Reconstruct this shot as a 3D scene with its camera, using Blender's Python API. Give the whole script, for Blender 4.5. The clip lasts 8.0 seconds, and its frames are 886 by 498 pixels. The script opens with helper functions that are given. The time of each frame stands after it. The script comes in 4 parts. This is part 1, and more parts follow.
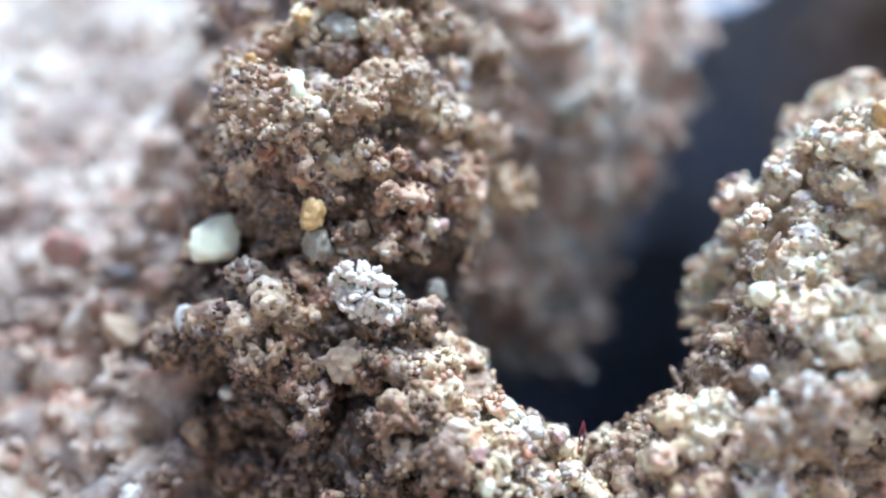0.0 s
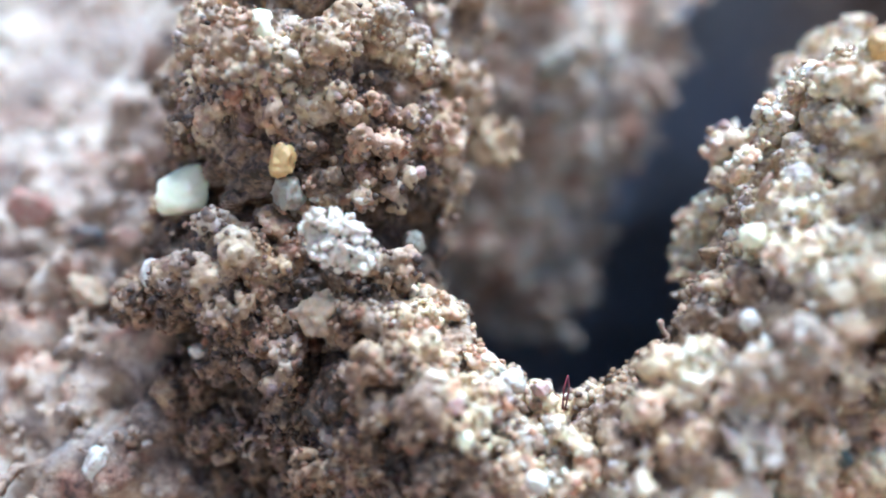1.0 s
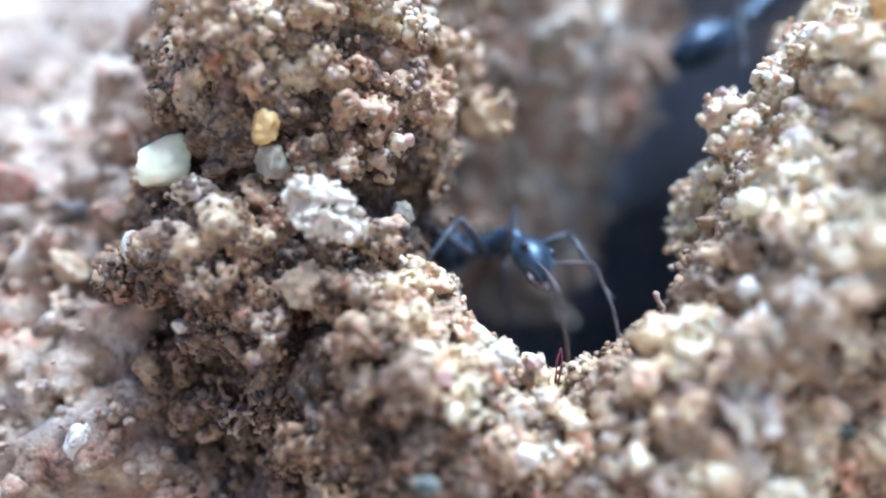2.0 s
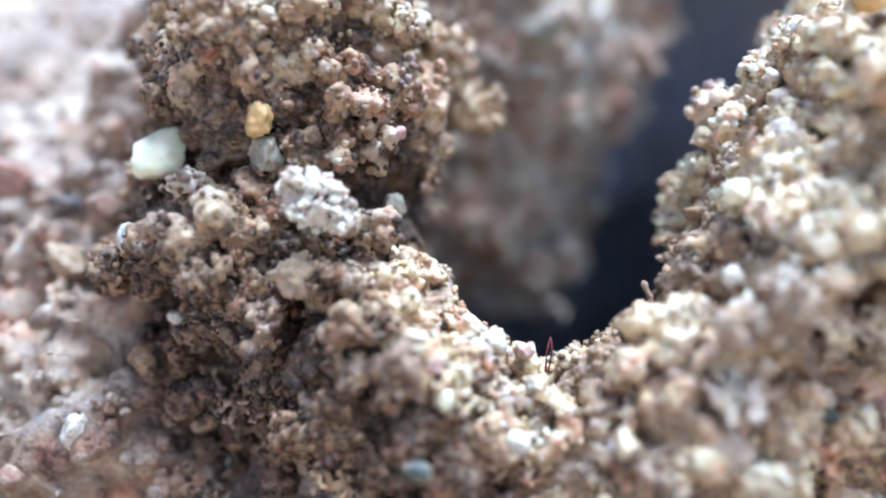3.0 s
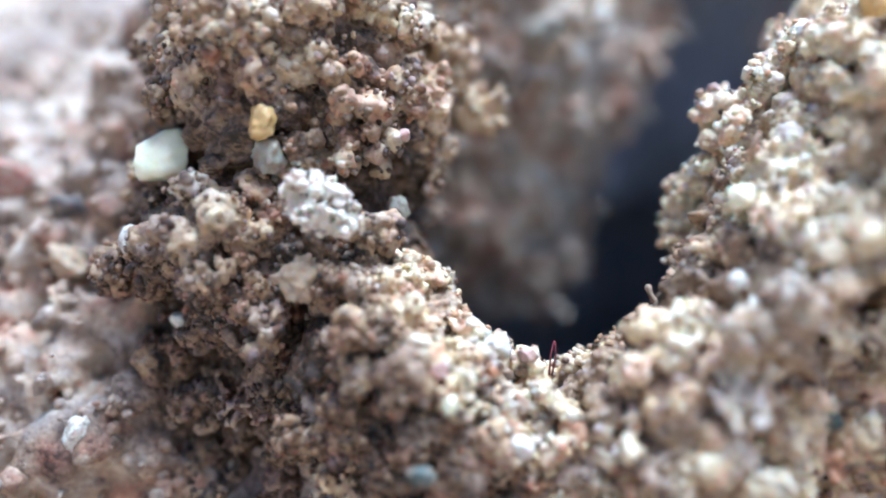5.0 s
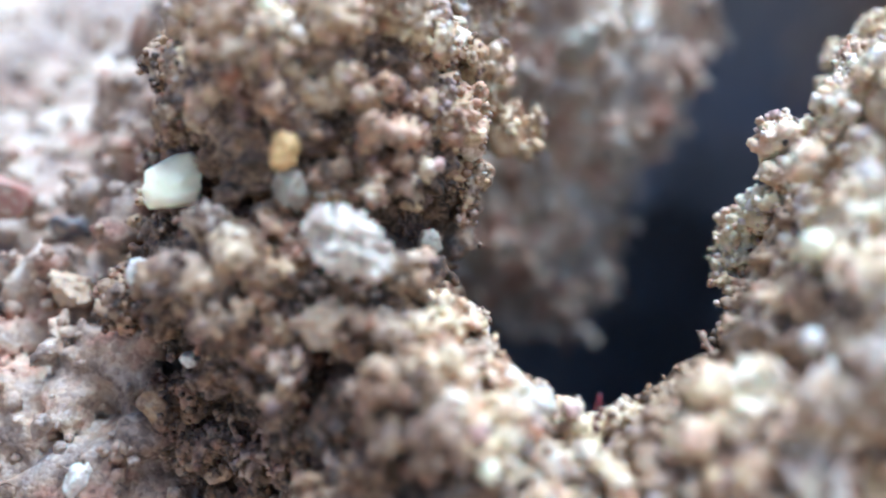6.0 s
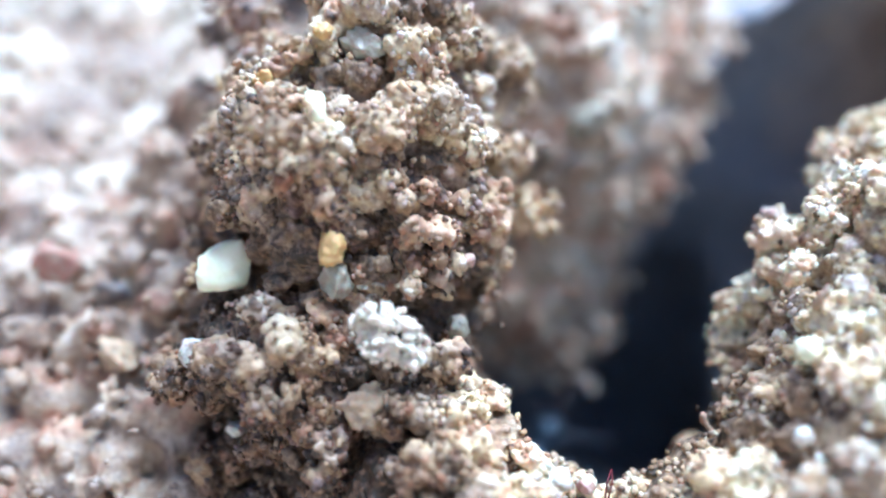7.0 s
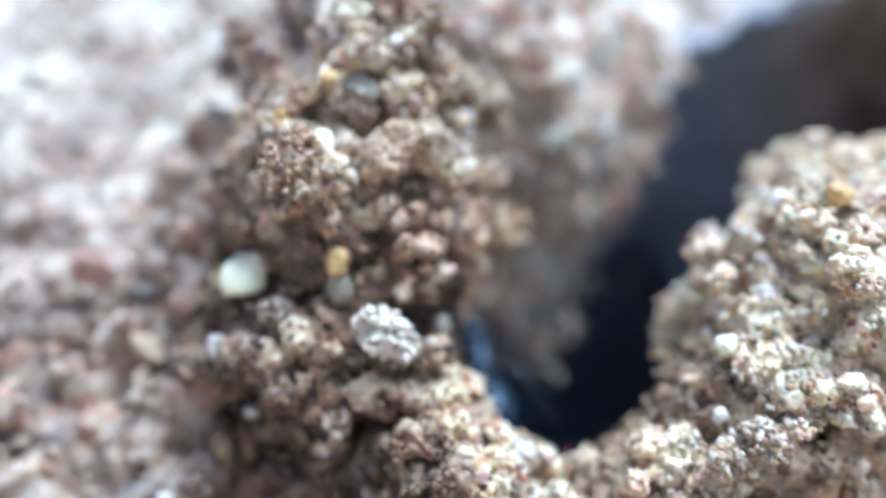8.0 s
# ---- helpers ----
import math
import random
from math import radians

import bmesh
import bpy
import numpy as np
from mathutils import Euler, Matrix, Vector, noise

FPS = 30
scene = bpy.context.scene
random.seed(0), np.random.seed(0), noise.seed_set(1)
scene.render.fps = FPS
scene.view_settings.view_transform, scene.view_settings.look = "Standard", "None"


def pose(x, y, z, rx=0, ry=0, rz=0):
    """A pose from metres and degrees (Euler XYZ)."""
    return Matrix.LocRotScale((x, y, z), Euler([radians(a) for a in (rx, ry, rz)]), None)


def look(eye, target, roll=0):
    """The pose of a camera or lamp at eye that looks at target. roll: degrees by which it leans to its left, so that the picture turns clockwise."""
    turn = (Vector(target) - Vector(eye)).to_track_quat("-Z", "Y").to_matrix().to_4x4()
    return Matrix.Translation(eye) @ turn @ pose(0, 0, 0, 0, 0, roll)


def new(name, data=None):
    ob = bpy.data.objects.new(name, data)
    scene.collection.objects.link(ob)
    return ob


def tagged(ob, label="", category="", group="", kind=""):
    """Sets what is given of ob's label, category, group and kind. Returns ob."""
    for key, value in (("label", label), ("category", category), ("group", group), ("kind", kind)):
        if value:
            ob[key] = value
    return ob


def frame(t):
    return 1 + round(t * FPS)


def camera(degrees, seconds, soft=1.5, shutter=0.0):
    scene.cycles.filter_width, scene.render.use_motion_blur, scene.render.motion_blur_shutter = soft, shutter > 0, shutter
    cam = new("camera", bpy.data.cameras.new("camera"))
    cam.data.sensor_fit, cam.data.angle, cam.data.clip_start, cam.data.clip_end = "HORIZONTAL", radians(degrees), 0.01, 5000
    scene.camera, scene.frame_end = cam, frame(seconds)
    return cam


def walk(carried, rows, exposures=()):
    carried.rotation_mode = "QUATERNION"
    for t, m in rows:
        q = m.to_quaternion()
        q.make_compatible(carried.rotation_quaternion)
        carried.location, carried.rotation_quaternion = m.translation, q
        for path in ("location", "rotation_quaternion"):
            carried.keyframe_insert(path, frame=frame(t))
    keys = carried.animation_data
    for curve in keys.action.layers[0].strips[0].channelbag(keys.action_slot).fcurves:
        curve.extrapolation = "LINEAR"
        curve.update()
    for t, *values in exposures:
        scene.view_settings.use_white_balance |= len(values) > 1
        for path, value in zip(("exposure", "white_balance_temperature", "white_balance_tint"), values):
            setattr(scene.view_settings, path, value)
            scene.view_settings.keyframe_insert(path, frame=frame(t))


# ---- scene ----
cam = camera(60.5, 8.0, soft=2.1, shutter=0.5)
# A close-up at true size: the walk is 16 mm long, the nest 22 mm ahead.
METRES, EYE, TILT, LEAN, TURN = 0.016, 0.026, -30.0, 0.0, 0.0
ROWS = [
    (0.0, 0.0, 0.0, 0.0, 0.0, 0.0, -0.0),
    (0.5, 0.0173, 0.0483, -0.0416, -0.13, -0.34, 0.28),
    (1.0, 0.0343, 0.0611, -0.0794, -0.3, -0.64, 0.46),
    (1.5, 0.0376, 0.0842, -0.087, -0.26, -0.9, 0.56),
    (2.0, 0.0539, 0.1014, -0.1197, -0.29, -1.22, 0.65),
    (3.5, 0.0625, 0.0754, -0.1409, -0.68, -1.27, 0.84),
    (4.0, 0.0636, 0.0809, -0.1448, -0.58, -1.28, 0.86),
    (5.5, 0.0372, 0.1121, -0.0953, -0.61, -1.99, 0.4),
    (6.0, 0.0022, 0.207, -0.0394, -0.29, -2.38, -0.17),
    (6.5, -0.0629, 0.1572, 0.0706, -1.04, -2.55, -0.82),
    (7.0, -0.0924, 0.0902, 0.1319, -1.79, -2.74, -1.36),
    (7.5, -0.1372, -0.0474, 0.2199, -2.67, -3.01, -1.91),
    (8.0, -0.1232, -0.1776, 0.189, -3.51, -3.36, -1.73),
]
walk(cam, [(t, pose(0, 0, EYE, TILT, LEAN, TURN) @ pose(METRES * x, METRES * y, METRES * z, 90 + pitch, roll, yaw)) for t, x, y, z, yaw, pitch, roll in ROWS],
     exposures=[(0.0, 0.76, 4710, 7.5), (1.5, 0.93, 4690, 7.5), (2.0, 0.98, 4690, 7.5), (3.5, 0.91, 4735, 8.5), (5.5, 0.85, 4735, 8.5), (6.0, 0.86, 4715, 8), (6.5, 1.06, 4700, 7), (7.2, 0.98, 4670, 6.5), (7.5, 0.94, 4665, 6), (8.0, 0.76, 4650, 5.5)])
# Macro lens: a shallow depth of focus, set once.
cam.data.dof.use_dof = True
cam.data.dof.focus_distance = 0.0219
cam.data.dof.aperture_fstop = 19.0

# ---- light: open, hazy sky and a soft high sun ----
SUN_ELEVATION, SUN_ROTATION = 69.0, 35.0
world = bpy.data.worlds.new("sky")
scene.world = world
world.use_nodes = True
sky = world.node_tree.nodes.new("ShaderNodeTexSky")
sky.sky_type = "NISHITA"
sky.sun_disc = False
sky.sun_elevation, sky.sun_rotation = radians(SUN_ELEVATION), radians(SUN_ROTATION)
back = world.node_tree.nodes["Background"]
world.node_tree.links.new(sky.outputs[0], back.inputs[0])
back.inputs[1].default_value = 0.075
sun = new("sun", bpy.data.lights.new("sun", "SUN"))
sun.data.energy, sun.data.angle, sun.data.color = 4.9, radians(34), (1.0, 0.97, 0.93)
a, e = radians(SUN_ROTATION), radians(SUN_ELEVATION)
sun.matrix_world = look((0, 0, 0.3), (-0.3 * math.sin(a) * math.cos(e), -0.3 * math.cos(a) * math.cos(e), 0.3 - 0.3 * math.sin(e)))


# ---- materials ----
def material(name):
    m = bpy.data.materials.new(name)
    m.use_nodes = True
    n, l = m.node_tree.nodes, m.node_tree.links
    return m, n, l, n["Principled BSDF"]


def ramp_node(n, stops):
    r = n.new("ShaderNodeValToRGB")
    while len(r.color_ramp.elements) < len(stops):
        r.color_ramp.elements.new(0.5)
    for el, (p, c) in zip(r.color_ramp.elements, stops):
        el.position, el.color = p, (*c, 1)
    return r


def noise_node(n, l, scale, detail=4.0, rough=0.6):
    co = n.new("ShaderNodeTexCoord")
    t = n.new("ShaderNodeTexNoise")
    t.inputs["Scale"].default_value, t.inputs["Detail"].default_value, t.inputs["Roughness"].default_value = scale, detail, rough
    l.new(co.outputs["Object"], t.inputs["Vector"])
    return t


def mix_node(n, l, kind, fac, a, b):
    m = n.new("ShaderNodeMix")
    m.data_type, m.blend_type = "RGBA", kind
    m.clamp_result = True
    for sock, v in ((m.inputs[0], fac), (m.inputs[6], a), (m.inputs[7], b)):
        if hasattr(v, "is_output"):
            l.new(v, sock)
        elif isinstance(v, (int, float)):
            sock.default_value = v
        else:
            sock.default_value = (*v, 1)
    return m.outputs[2]


def bump_to(n, l, p, height, strength, distance):
    b = n.new("ShaderNodeBump")
    b.inputs["Strength"].default_value, b.inputs["Distance"].default_value = strength, distance
    l.new(height, b.inputs["Height"])
    l.new(b.outputs[0], p.inputs["Normal"])


# Sand of a granite soil: brown, buff, pinkish, cream; some quartz, rust and dark bits.
SAND = [
    (0.00, (0.050, 0.040, 0.032)),
    (0.12, (0.150, 0.107, 0.082)),
    (0.30, (0.295, 0.224, 0.172)),
    (0.46, (0.42, 0.341, 0.264)),
    (0.58, (0.525, 0.446, 0.352)),
    (0.70, (0.63, 0.567, 0.452)),
    (0.84, (0.735, 0.695, 0.585)),
    (1.00, (0.82, 0.80, 0.72)),
]


def sand_material(name, single, lift=0.0, hued=False):
    """Grains and crumbs. Their tone (0 dark brown to 1 white quartz) varies at random by piece and carries painted
    shade.
    """
    m, n, l, p = material(name)
    if single:
        rnd = n.new("ShaderNodeObjectInfo").outputs["Random"]
        mr = n.new("ShaderNodeMapRange")
        l.new(rnd, mr.inputs[0])
        mr.inputs[3].default_value, mr.inputs[4].default_value = 0.22, 0.95
        tone = mr.outputs[0]
    else:
        at = n.new("ShaderNodeAttribute")
        at.attribute_name = "tone"
        tone = at.outputs["Fac"]
    fine = noise_node(n, l, 6000, 4, 0.7)
    # finest grains, too small to build: rounded cells with their own tone
    co = n.new("ShaderNodeTexCoord")
    cell = n.new("ShaderNodeTexVoronoi")
    cell.inputs["Scale"].default_value = 6500
    cell.inputs["Randomness"].default_value = 1.0
    l.new(co.outputs["Object"], cell.inputs["Vector"])
    add = n.new("ShaderNodeMath")
    add.operation = "MULTIPLY_ADD"
    l.new(fine.outputs[0], add.inputs[0])
    add.inputs[1].default_value, add.inputs[2].default_value = 0.3, -0.25 + lift
    sep = n.new("ShaderNodeSeparateColor")
    l.new(cell.outputs["Color"], sep.inputs[0])
    own = n.new("ShaderNodeMath")
    own.operation = "MULTIPLY_ADD"
    l.new(sep.outputs[0], own.inputs[0])
    own.inputs[1].default_value = 0.2
    l.new(add.outputs[0], own.inputs[2])
    tot = n.new("ShaderNodeMath")
    l.new(tone, tot.inputs[0])
    l.new(own.outputs[0], tot.inputs[1])
    r = ramp_node(n, SAND)
    l.new(tot.outputs[0], r.inputs[0])
    # patches of pink feldspar and of greyer clay
    pink = noise_node(n, l, 760, 3, 0.6)
    pr = ramp_node(n, [(0.33, (0.93, 0.96, 1.0)), (0.43, (1.0, 0.99, 0.96)), (0.52, (1.0, 0.93, 0.80)), (0.59, (1.0, 0.82, 0.72)), (0.68, (0.95, 0.64, 0.52))])
    l.new(pink.outputs[0], pr.inputs[0])
    c = mix_node(n, l, "MULTIPLY", 0.45 if hued else 0.55 if lift else 1.0, r.outputs[0], pr.outputs[0])
    if hued:
        # each cemented grain's own mineral: violet grey, clear, cream, yellow, pink, rust
        hu = n.new("ShaderNodeAttribute")
        hu.attribute_name = "hue"
        hr = ramp_node(n, [(0.0, (0.92, 0.86, 0.96)), (0.2, (0.98, 0.96, 0.94)), (0.45, (1.0, 0.95, 0.80)), (0.64, (1.0, 0.90, 0.65)), (0.8, (1.0, 0.82, 0.69)), (1.0, (0.92, 0.58, 0.42))])
        l.new(hu.outputs["Fac"], hr.inputs[0])
        c = mix_node(n, l, "MULTIPLY", 1.0, c, hr.outputs[0])
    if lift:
        # the hole's dark bluish shade, painted blue-grey over the shaft's sand
        shade = n.new("ShaderNodeAttribute")
        shade.attribute_name = "hue"
        shade_blue = mix_node(n, l, "MIX", fine.outputs[0], (0.15, 0.158, 0.178), (0.24, 0.246, 0.268))
        c = mix_node(n, l, "MIX", shade.outputs["Fac"], c, shade_blue)
    l.new(c, p.inputs["Base Color"])
    rr = n.new("ShaderNodeMapRange")
    l.new(fine.outputs[0], rr.inputs[0])
    rr.inputs[3].default_value, rr.inputs[4].default_value = 0.3, 0.95
    l.new(rr.outputs[0], p.inputs["Roughness"])
    p.inputs["Specular IOR Level"].default_value = 0.35
    p.inputs["Subsurface Weight"].default_value = 0.45
    p.inputs["Subsurface Radius"].default_value = (1.0, 0.6, 0.4)
    p.inputs["Subsurface Scale"].default_value = 0.00016
    hump = n.new("ShaderNodeMath")
    hump.operation = "MULTIPLY_ADD"
    l.new(cell.outputs["Distance"], hump.inputs[0])
    hump.inputs[1].default_value = -1.1
    l.new(fine.outputs[0], hump.inputs[2])
    bump_to(n, l, p, hump.outputs[0], 0.5, 0.00007)
    return m


SOIL = sand_material("crusted_soil", False)
# The lift also switches on the painted shade of the shaft.
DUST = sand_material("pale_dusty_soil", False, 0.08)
GRAIN = sand_material("sand_grain", True)
CRUST = sand_material("cemented_sand", False, 0.0, True)


# ---- shapes: solid soil from smooth blends of rounded masses, in millimetres ----
# The nest sits on a bank; its axes (x across, y into the bank, z up the bank) are the camera's at the start, turned by
# TILT.
BANK = np.array(pose(0, 0, EYE * 1000, TILT))


def to_world(p):
    """Bank axes to world axes, millimetres."""
    return p @ BANK[:3, :3].T + BANK[:3, 3]


def to_bank(p):
    return (p - BANK[:3, 3]) @ BANK[:3, :3]


LATTICE = np.random.RandomState(7).rand(64, 64, 64).astype(np.float32)


def wave(p, size, octaves=1):
    """Smooth random field, about -1 to 1, with cells of the given size."""
    total, amp, out = 0.0, 1.0, np.zeros(len(p), np.float32)
    for k in range(octaves):
        q = p / size * 2 ** k + 11.3 * (k + 1)
        i = np.floor(q).astype(np.int64)
        f = (q - i).astype(np.float32)
        f = f * f * (3 - 2 * f)
        v = 0
        for dx in (0, 1):
            for dy in (0, 1):
                for dz in (0, 1):
                    w = (f[:, 0] if dx else 1 - f[:, 0]) * (f[:, 1] if dy else 1 - f[:, 1]) * (f[:, 2] if dz else 1 - f[:, 2])
                    v = v + w * LATTICE[(i[:, 0] + dx) & 63, (i[:, 1] + dy) & 63, (i[:, 2] + dz) & 63]
        out += amp * (v * 2 - 1)
        total += amp
        amp *= 0.5
    return out / total


def knobs(p, size, tone=False):
    """Rounded crumbs: 1 in the middle of a crumb, falling to 0 between crumbs. tone: a random value of each crumb instead."""
    q = p / size
    i = np.floor(q).astype(np.int64)
    best, mark = np.full(len(p), 9.0, np.float32), np.zeros(len(p), np.float32)
    for dx in (-1, 0, 1):
        for dy in (-1, 0, 1):
            for dz in (-1, 0, 1):
                c = i + (dx, dy, dz)
                a, b, d = c[:, 0] & 63, c[:, 1] & 63, c[:, 2] & 63
                o = np.stack([LATTICE[a, b, d], LATTICE[b, d, a], LATTICE[d, a, (b + 17) & 63]], 1)
                far = ((c + o - q) ** 2).sum(1)
                if tone:
                    mark = np.where(far < best, LATTICE[(a + 31) & 63, (b + 7) & 63, d], mark)
                best = np.minimum(best, far)
    return mark if tone else 1 - np.clip(np.sqrt(best), 0, 1)


def toned(p, size, level, rs=None):
    """Tone of crumbs and clumps at places p (bank axes): varied clump by clump, then crumb by crumb."""
    v = level + 0.34 * (knobs(p, size * 1.0, True) - 0.5) + 0.26 * (knobs(p + 5.2, size * 0.42, True) - 0.5) + 0.18 * wave(p, 4.0)
    if rs is not None:
        u = rs.rand(len(p))
        v = v + 0.22 * (rs.rand(len(p)) - 0.5)
        v = np.where(u < 0.02, v + 0.3, np.where(u > 0.975, 0.1, v))
    return v.clip(0.02, 1.0)


def ball(p, c, r):
    """Ellipsoid; negative inside."""
    r = np.array(r if np.ndim(r) else (r, r, r), float)
    k = np.sqrt((((p - c) / r) ** 2).sum(1))
    return (k - 1) * r.min()


def limb(p, a, b, ra, rb):
    """Round cone from a to b."""
    a, b = np.array(a, float), np.array(b, float)
    d = b - a
    h = np.clip((p - a) @ d / (d @ d), 0, 1)
    return np.sqrt(((p - a - h[:, None] * d) ** 2).sum(1)) - (ra + (rb - ra) * h)


def blend(k, *fields):
    out = fields[0]
    for f in fields[1:]:
        h = np.clip(0.5 + 0.5 * (f - out) / k, 0, 1)
        out = f * (1 - h) + out * h - k * h * (1 - h)
    return out


def rough(p, f, coarse, crumb, size, fine=1.0):
    """Uneven lumps, crumbs on them and smaller crumbs on those, only near the surface."""
    near = np.abs(f) < coarse + crumb + 1.2
    q = p[near]
    f = f.copy()
    bend = q + 0.25 * size * np.stack([wave(q + 3, size * 0.6), wave(q + 19, size * 0.6), wave(q + 41, size * 0.6)], 1)
    f[near] -= (coarse * wave(q, 3.6, 2) + crumb * (knobs(bend, size) - 0.5) + 0.4 * crumb * (knobs(bend + 5.2, size * 0.42) - 0.5)
                + (fine * 0.26 * crumb * (knobs(q + 9.1, size * 0.2) - 0.4) if fine else 0))
    return f


def grid_of(field, lo, hi, step):
    """A field on a grid, worked out only near its surface."""
    lo = np.array(lo, float)
    blocks = np.ceil((np.array(hi) - lo) / (step * 6)).astype(int)
    n = blocks * 6
    mid = np.stack(np.meshgrid(*[np.arange(b) for b in blocks], indexing="ij"), -1).reshape(-1, 3)
    base = field(lo + (mid * 6 + 2.5) * step)
    v = np.repeat(np.repeat(np.repeat(np.sign(base).reshape(blocks), 6, 0), 6, 1), 6, 2).astype(np.float32)
    live = np.repeat(np.repeat(np.repeat((np.abs(base) < step * 7 + 1.5).reshape(blocks), 6, 0), 6, 1), 6, 2)
    idx = np.argwhere(live)
    v[live] = np.concatenate([field(lo + idx[k:k + 300000] * step) for k in range(0, len(idx), 300000)])
    return v


def net(v, lo, step):
    """The surface of a field's grid as points and triangles (surface nets)."""
    lo, n = np.array(lo, float), v.shape
    s = v < 0
    c = [slice(0, -1), slice(1, None)]
    corner = [(i, j, k) for i in (0, 1) for j in (0, 1) for k in (0, 1)]
    count = sum(s[c[i], c[j], c[k]].astype(np.int8) for i, j, k in corner)
    cells = np.argwhere((count > 0) & (count < 8))
    ids = np.full([m - 1 for m in n], -1, np.int64)
    ids[tuple(cells.T)] = np.arange(len(cells))
    total, number = np.zeros((len(cells), 3)), np.zeros((len(cells), 1))
    for a in corner:
        for ax in range(3):
            if a[ax]:
                continue
            b = list(a)
            b[ax] = 1
            va = v[tuple((cells + a).T)]
            vb = v[tuple((cells + b).T)]
            cross = (va < 0) != (vb < 0)
            t = np.where(cross, va / np.where(va == vb, 1, va - vb), 0)
            p = np.repeat(np.array([a], float), len(cells), 0)
            p[:, ax] += t
            total += p * cross[:, None]
            number += cross[:, None]
    points = lo + (cells + total / number) * step
    faces = []
    for ax in range(3):
        u, w = [(1, 2), (2, 0), (0, 1)][ax]
        lo_s, hi_s = [slice(1, m - 1) for m in n], [slice(1, m - 1) for m in n]
        lo_s[ax], hi_s[ax] = slice(0, n[ax] - 1), slice(1, n[ax])
        inner, outer = s[tuple(lo_s)], s[tuple(hi_s)]
        for flip in (False, True):
            e = np.argwhere((inner & ~outer) if not flip else (~inner & outer))
            if not len(e):
                continue
            e[:, u] += 1
            e[:, w] += 1
            du, dw = np.eye(3, dtype=int)[u], np.eye(3, dtype=int)[w]
            q = [ids[tuple((e - a).T)] for a in (du + dw, dw, 0 * du, du)]
            q = np.stack(q if not flip else q[::-1], 1)
            faces += [q[:, [0, 1, 2]], q[:, [0, 2, 3]]]
    faces = np.concatenate(faces)
    return points, faces[(faces >= 0).all(1)]


def skin(field, lo, hi, step):
    return net(grid_of(field, lo, hi, step), lo, step)


def doubled(v):
    """The same grid at half the step."""
    for ax in range(3):
        v = np.moveaxis(v, ax, 0)
        out = np.empty((2 * len(v) - 1,) + v.shape[1:], np.float32)
        out[::2] = v
        out[1::2] = (v[:-1] + v[1:]) * 0.5
        v = np.moveaxis(out, 0, ax)
    return np.ascontiguousarray(v)


def fuse(v, lo, step, centres, radii, tone, hue, seed):
    """Chipped grains cemented to a form: its grid with the grains joined on, and their tone and hue spread on the same grid."""
    rs = np.random.RandomState(seed)
    k = 36.0
    acc = np.exp(-k * np.clip(v, -0.3, 0.35)).astype(np.float32)
    own = acc.copy()
    tones, hues = np.zeros_like(acc), np.zeros_like(acc)
    flat, ft, fh = acc.ravel(), tones.ravel(), hues.ravel()
    reach = np.ceil((radii * 1.35 + 0.12) / step).astype(int)
    for m in np.unique(reach):
        off = np.stack(np.meshgrid(*[np.arange(-m, m + 1)] * 3, indexing="ij"), -1).reshape(-1, 3)
        group = np.where(reach == m)[0]
        per = max(1, 400000 // len(off))
        for a in range(0, len(group), per):
            g = group[a:a + per]
            cell = np.round((centres[g] - lo) / step).astype(int)
            ok = ((cell > m) & (cell < np.array(v.shape) - m - 1)).all(1)
            g, cell = g[ok], cell[ok]
            if not len(g):
                continue
            idx = cell[:, None, :] + off[None]
            d = (lo + idx * step - centres[g][:, None, :]).astype(np.float32)
            turn = turns(len(g), rs).astype(np.float32)
            d = np.einsum("nmj,nij->nmi", d, turn) / rs.uniform(0.8, 1.25, (len(g), 1, 3)).astype(np.float32)
            r = radii[g][:, None].astype(np.float32)
            far = np.sqrt((d * d).sum(2)) - r
            for i in range(3):
                far = np.maximum(far, np.abs(d[:, :, i] + 0.25 * d[:, :, (i + 1) % 3]) - r * rs.uniform(0.5, 0.9, (len(g), 1)).astype(np.float32))
            w = np.exp(-k * np.clip(far, -0.25, 0.35)).astype(np.float32)
            w[far > 0.3] = 0
            at = ((idx[:, :, 0] * v.shape[1] + idx[:, :, 1]) * v.shape[2] + idx[:, :, 2]).ravel()
            np.add.at(flat, at, w.ravel())
            np.add.at(ft, at, (w * tone[g][:, None].astype(np.float32)).ravel())
            np.add.at(fh, at, (w * hue[g][:, None].astype(np.float32)).ravel())
    return -np.log(acc) / k, own, acc, tones, hues


def mesh_of(name, points, faces, mat, smooth=True, tone=None, hue=None):
    """A triangle mesh from arrays; points in millimetres."""
    me = bpy.data.meshes.new(name)
    me.vertices.add(len(points))
    me.vertices.foreach_set("co", (points * 0.001).astype(np.float32).ravel())
    me.loops.add(faces.size)
    me.loops.foreach_set("vertex_index", faces.astype(np.int32).ravel())
    me.polygons.add(len(faces))
    me.polygons.foreach_set("loop_start", np.arange(0, faces.size, 3, dtype=np.int32))
    me.polygons.foreach_set("loop_total", np.full(len(faces), 3, np.int32))
    flags = np.broadcast_to(np.asarray(smooth, bool), (len(faces),))
    me.polygons.foreach_set("use_smooth", np.ascontiguousarray(flags))
    me.update(calc_edges=True)
    if tone is not None:
        me.attributes.new("tone", "FLOAT", "POINT").data.foreach_set("value", np.ascontiguousarray(tone, np.float32))
    if hue is not None:
        me.attributes.new("hue", "FLOAT", "POINT").data.foreach_set("value", np.ascontiguousarray(hue, np.float32))
    me.materials.append(mat)
    return me


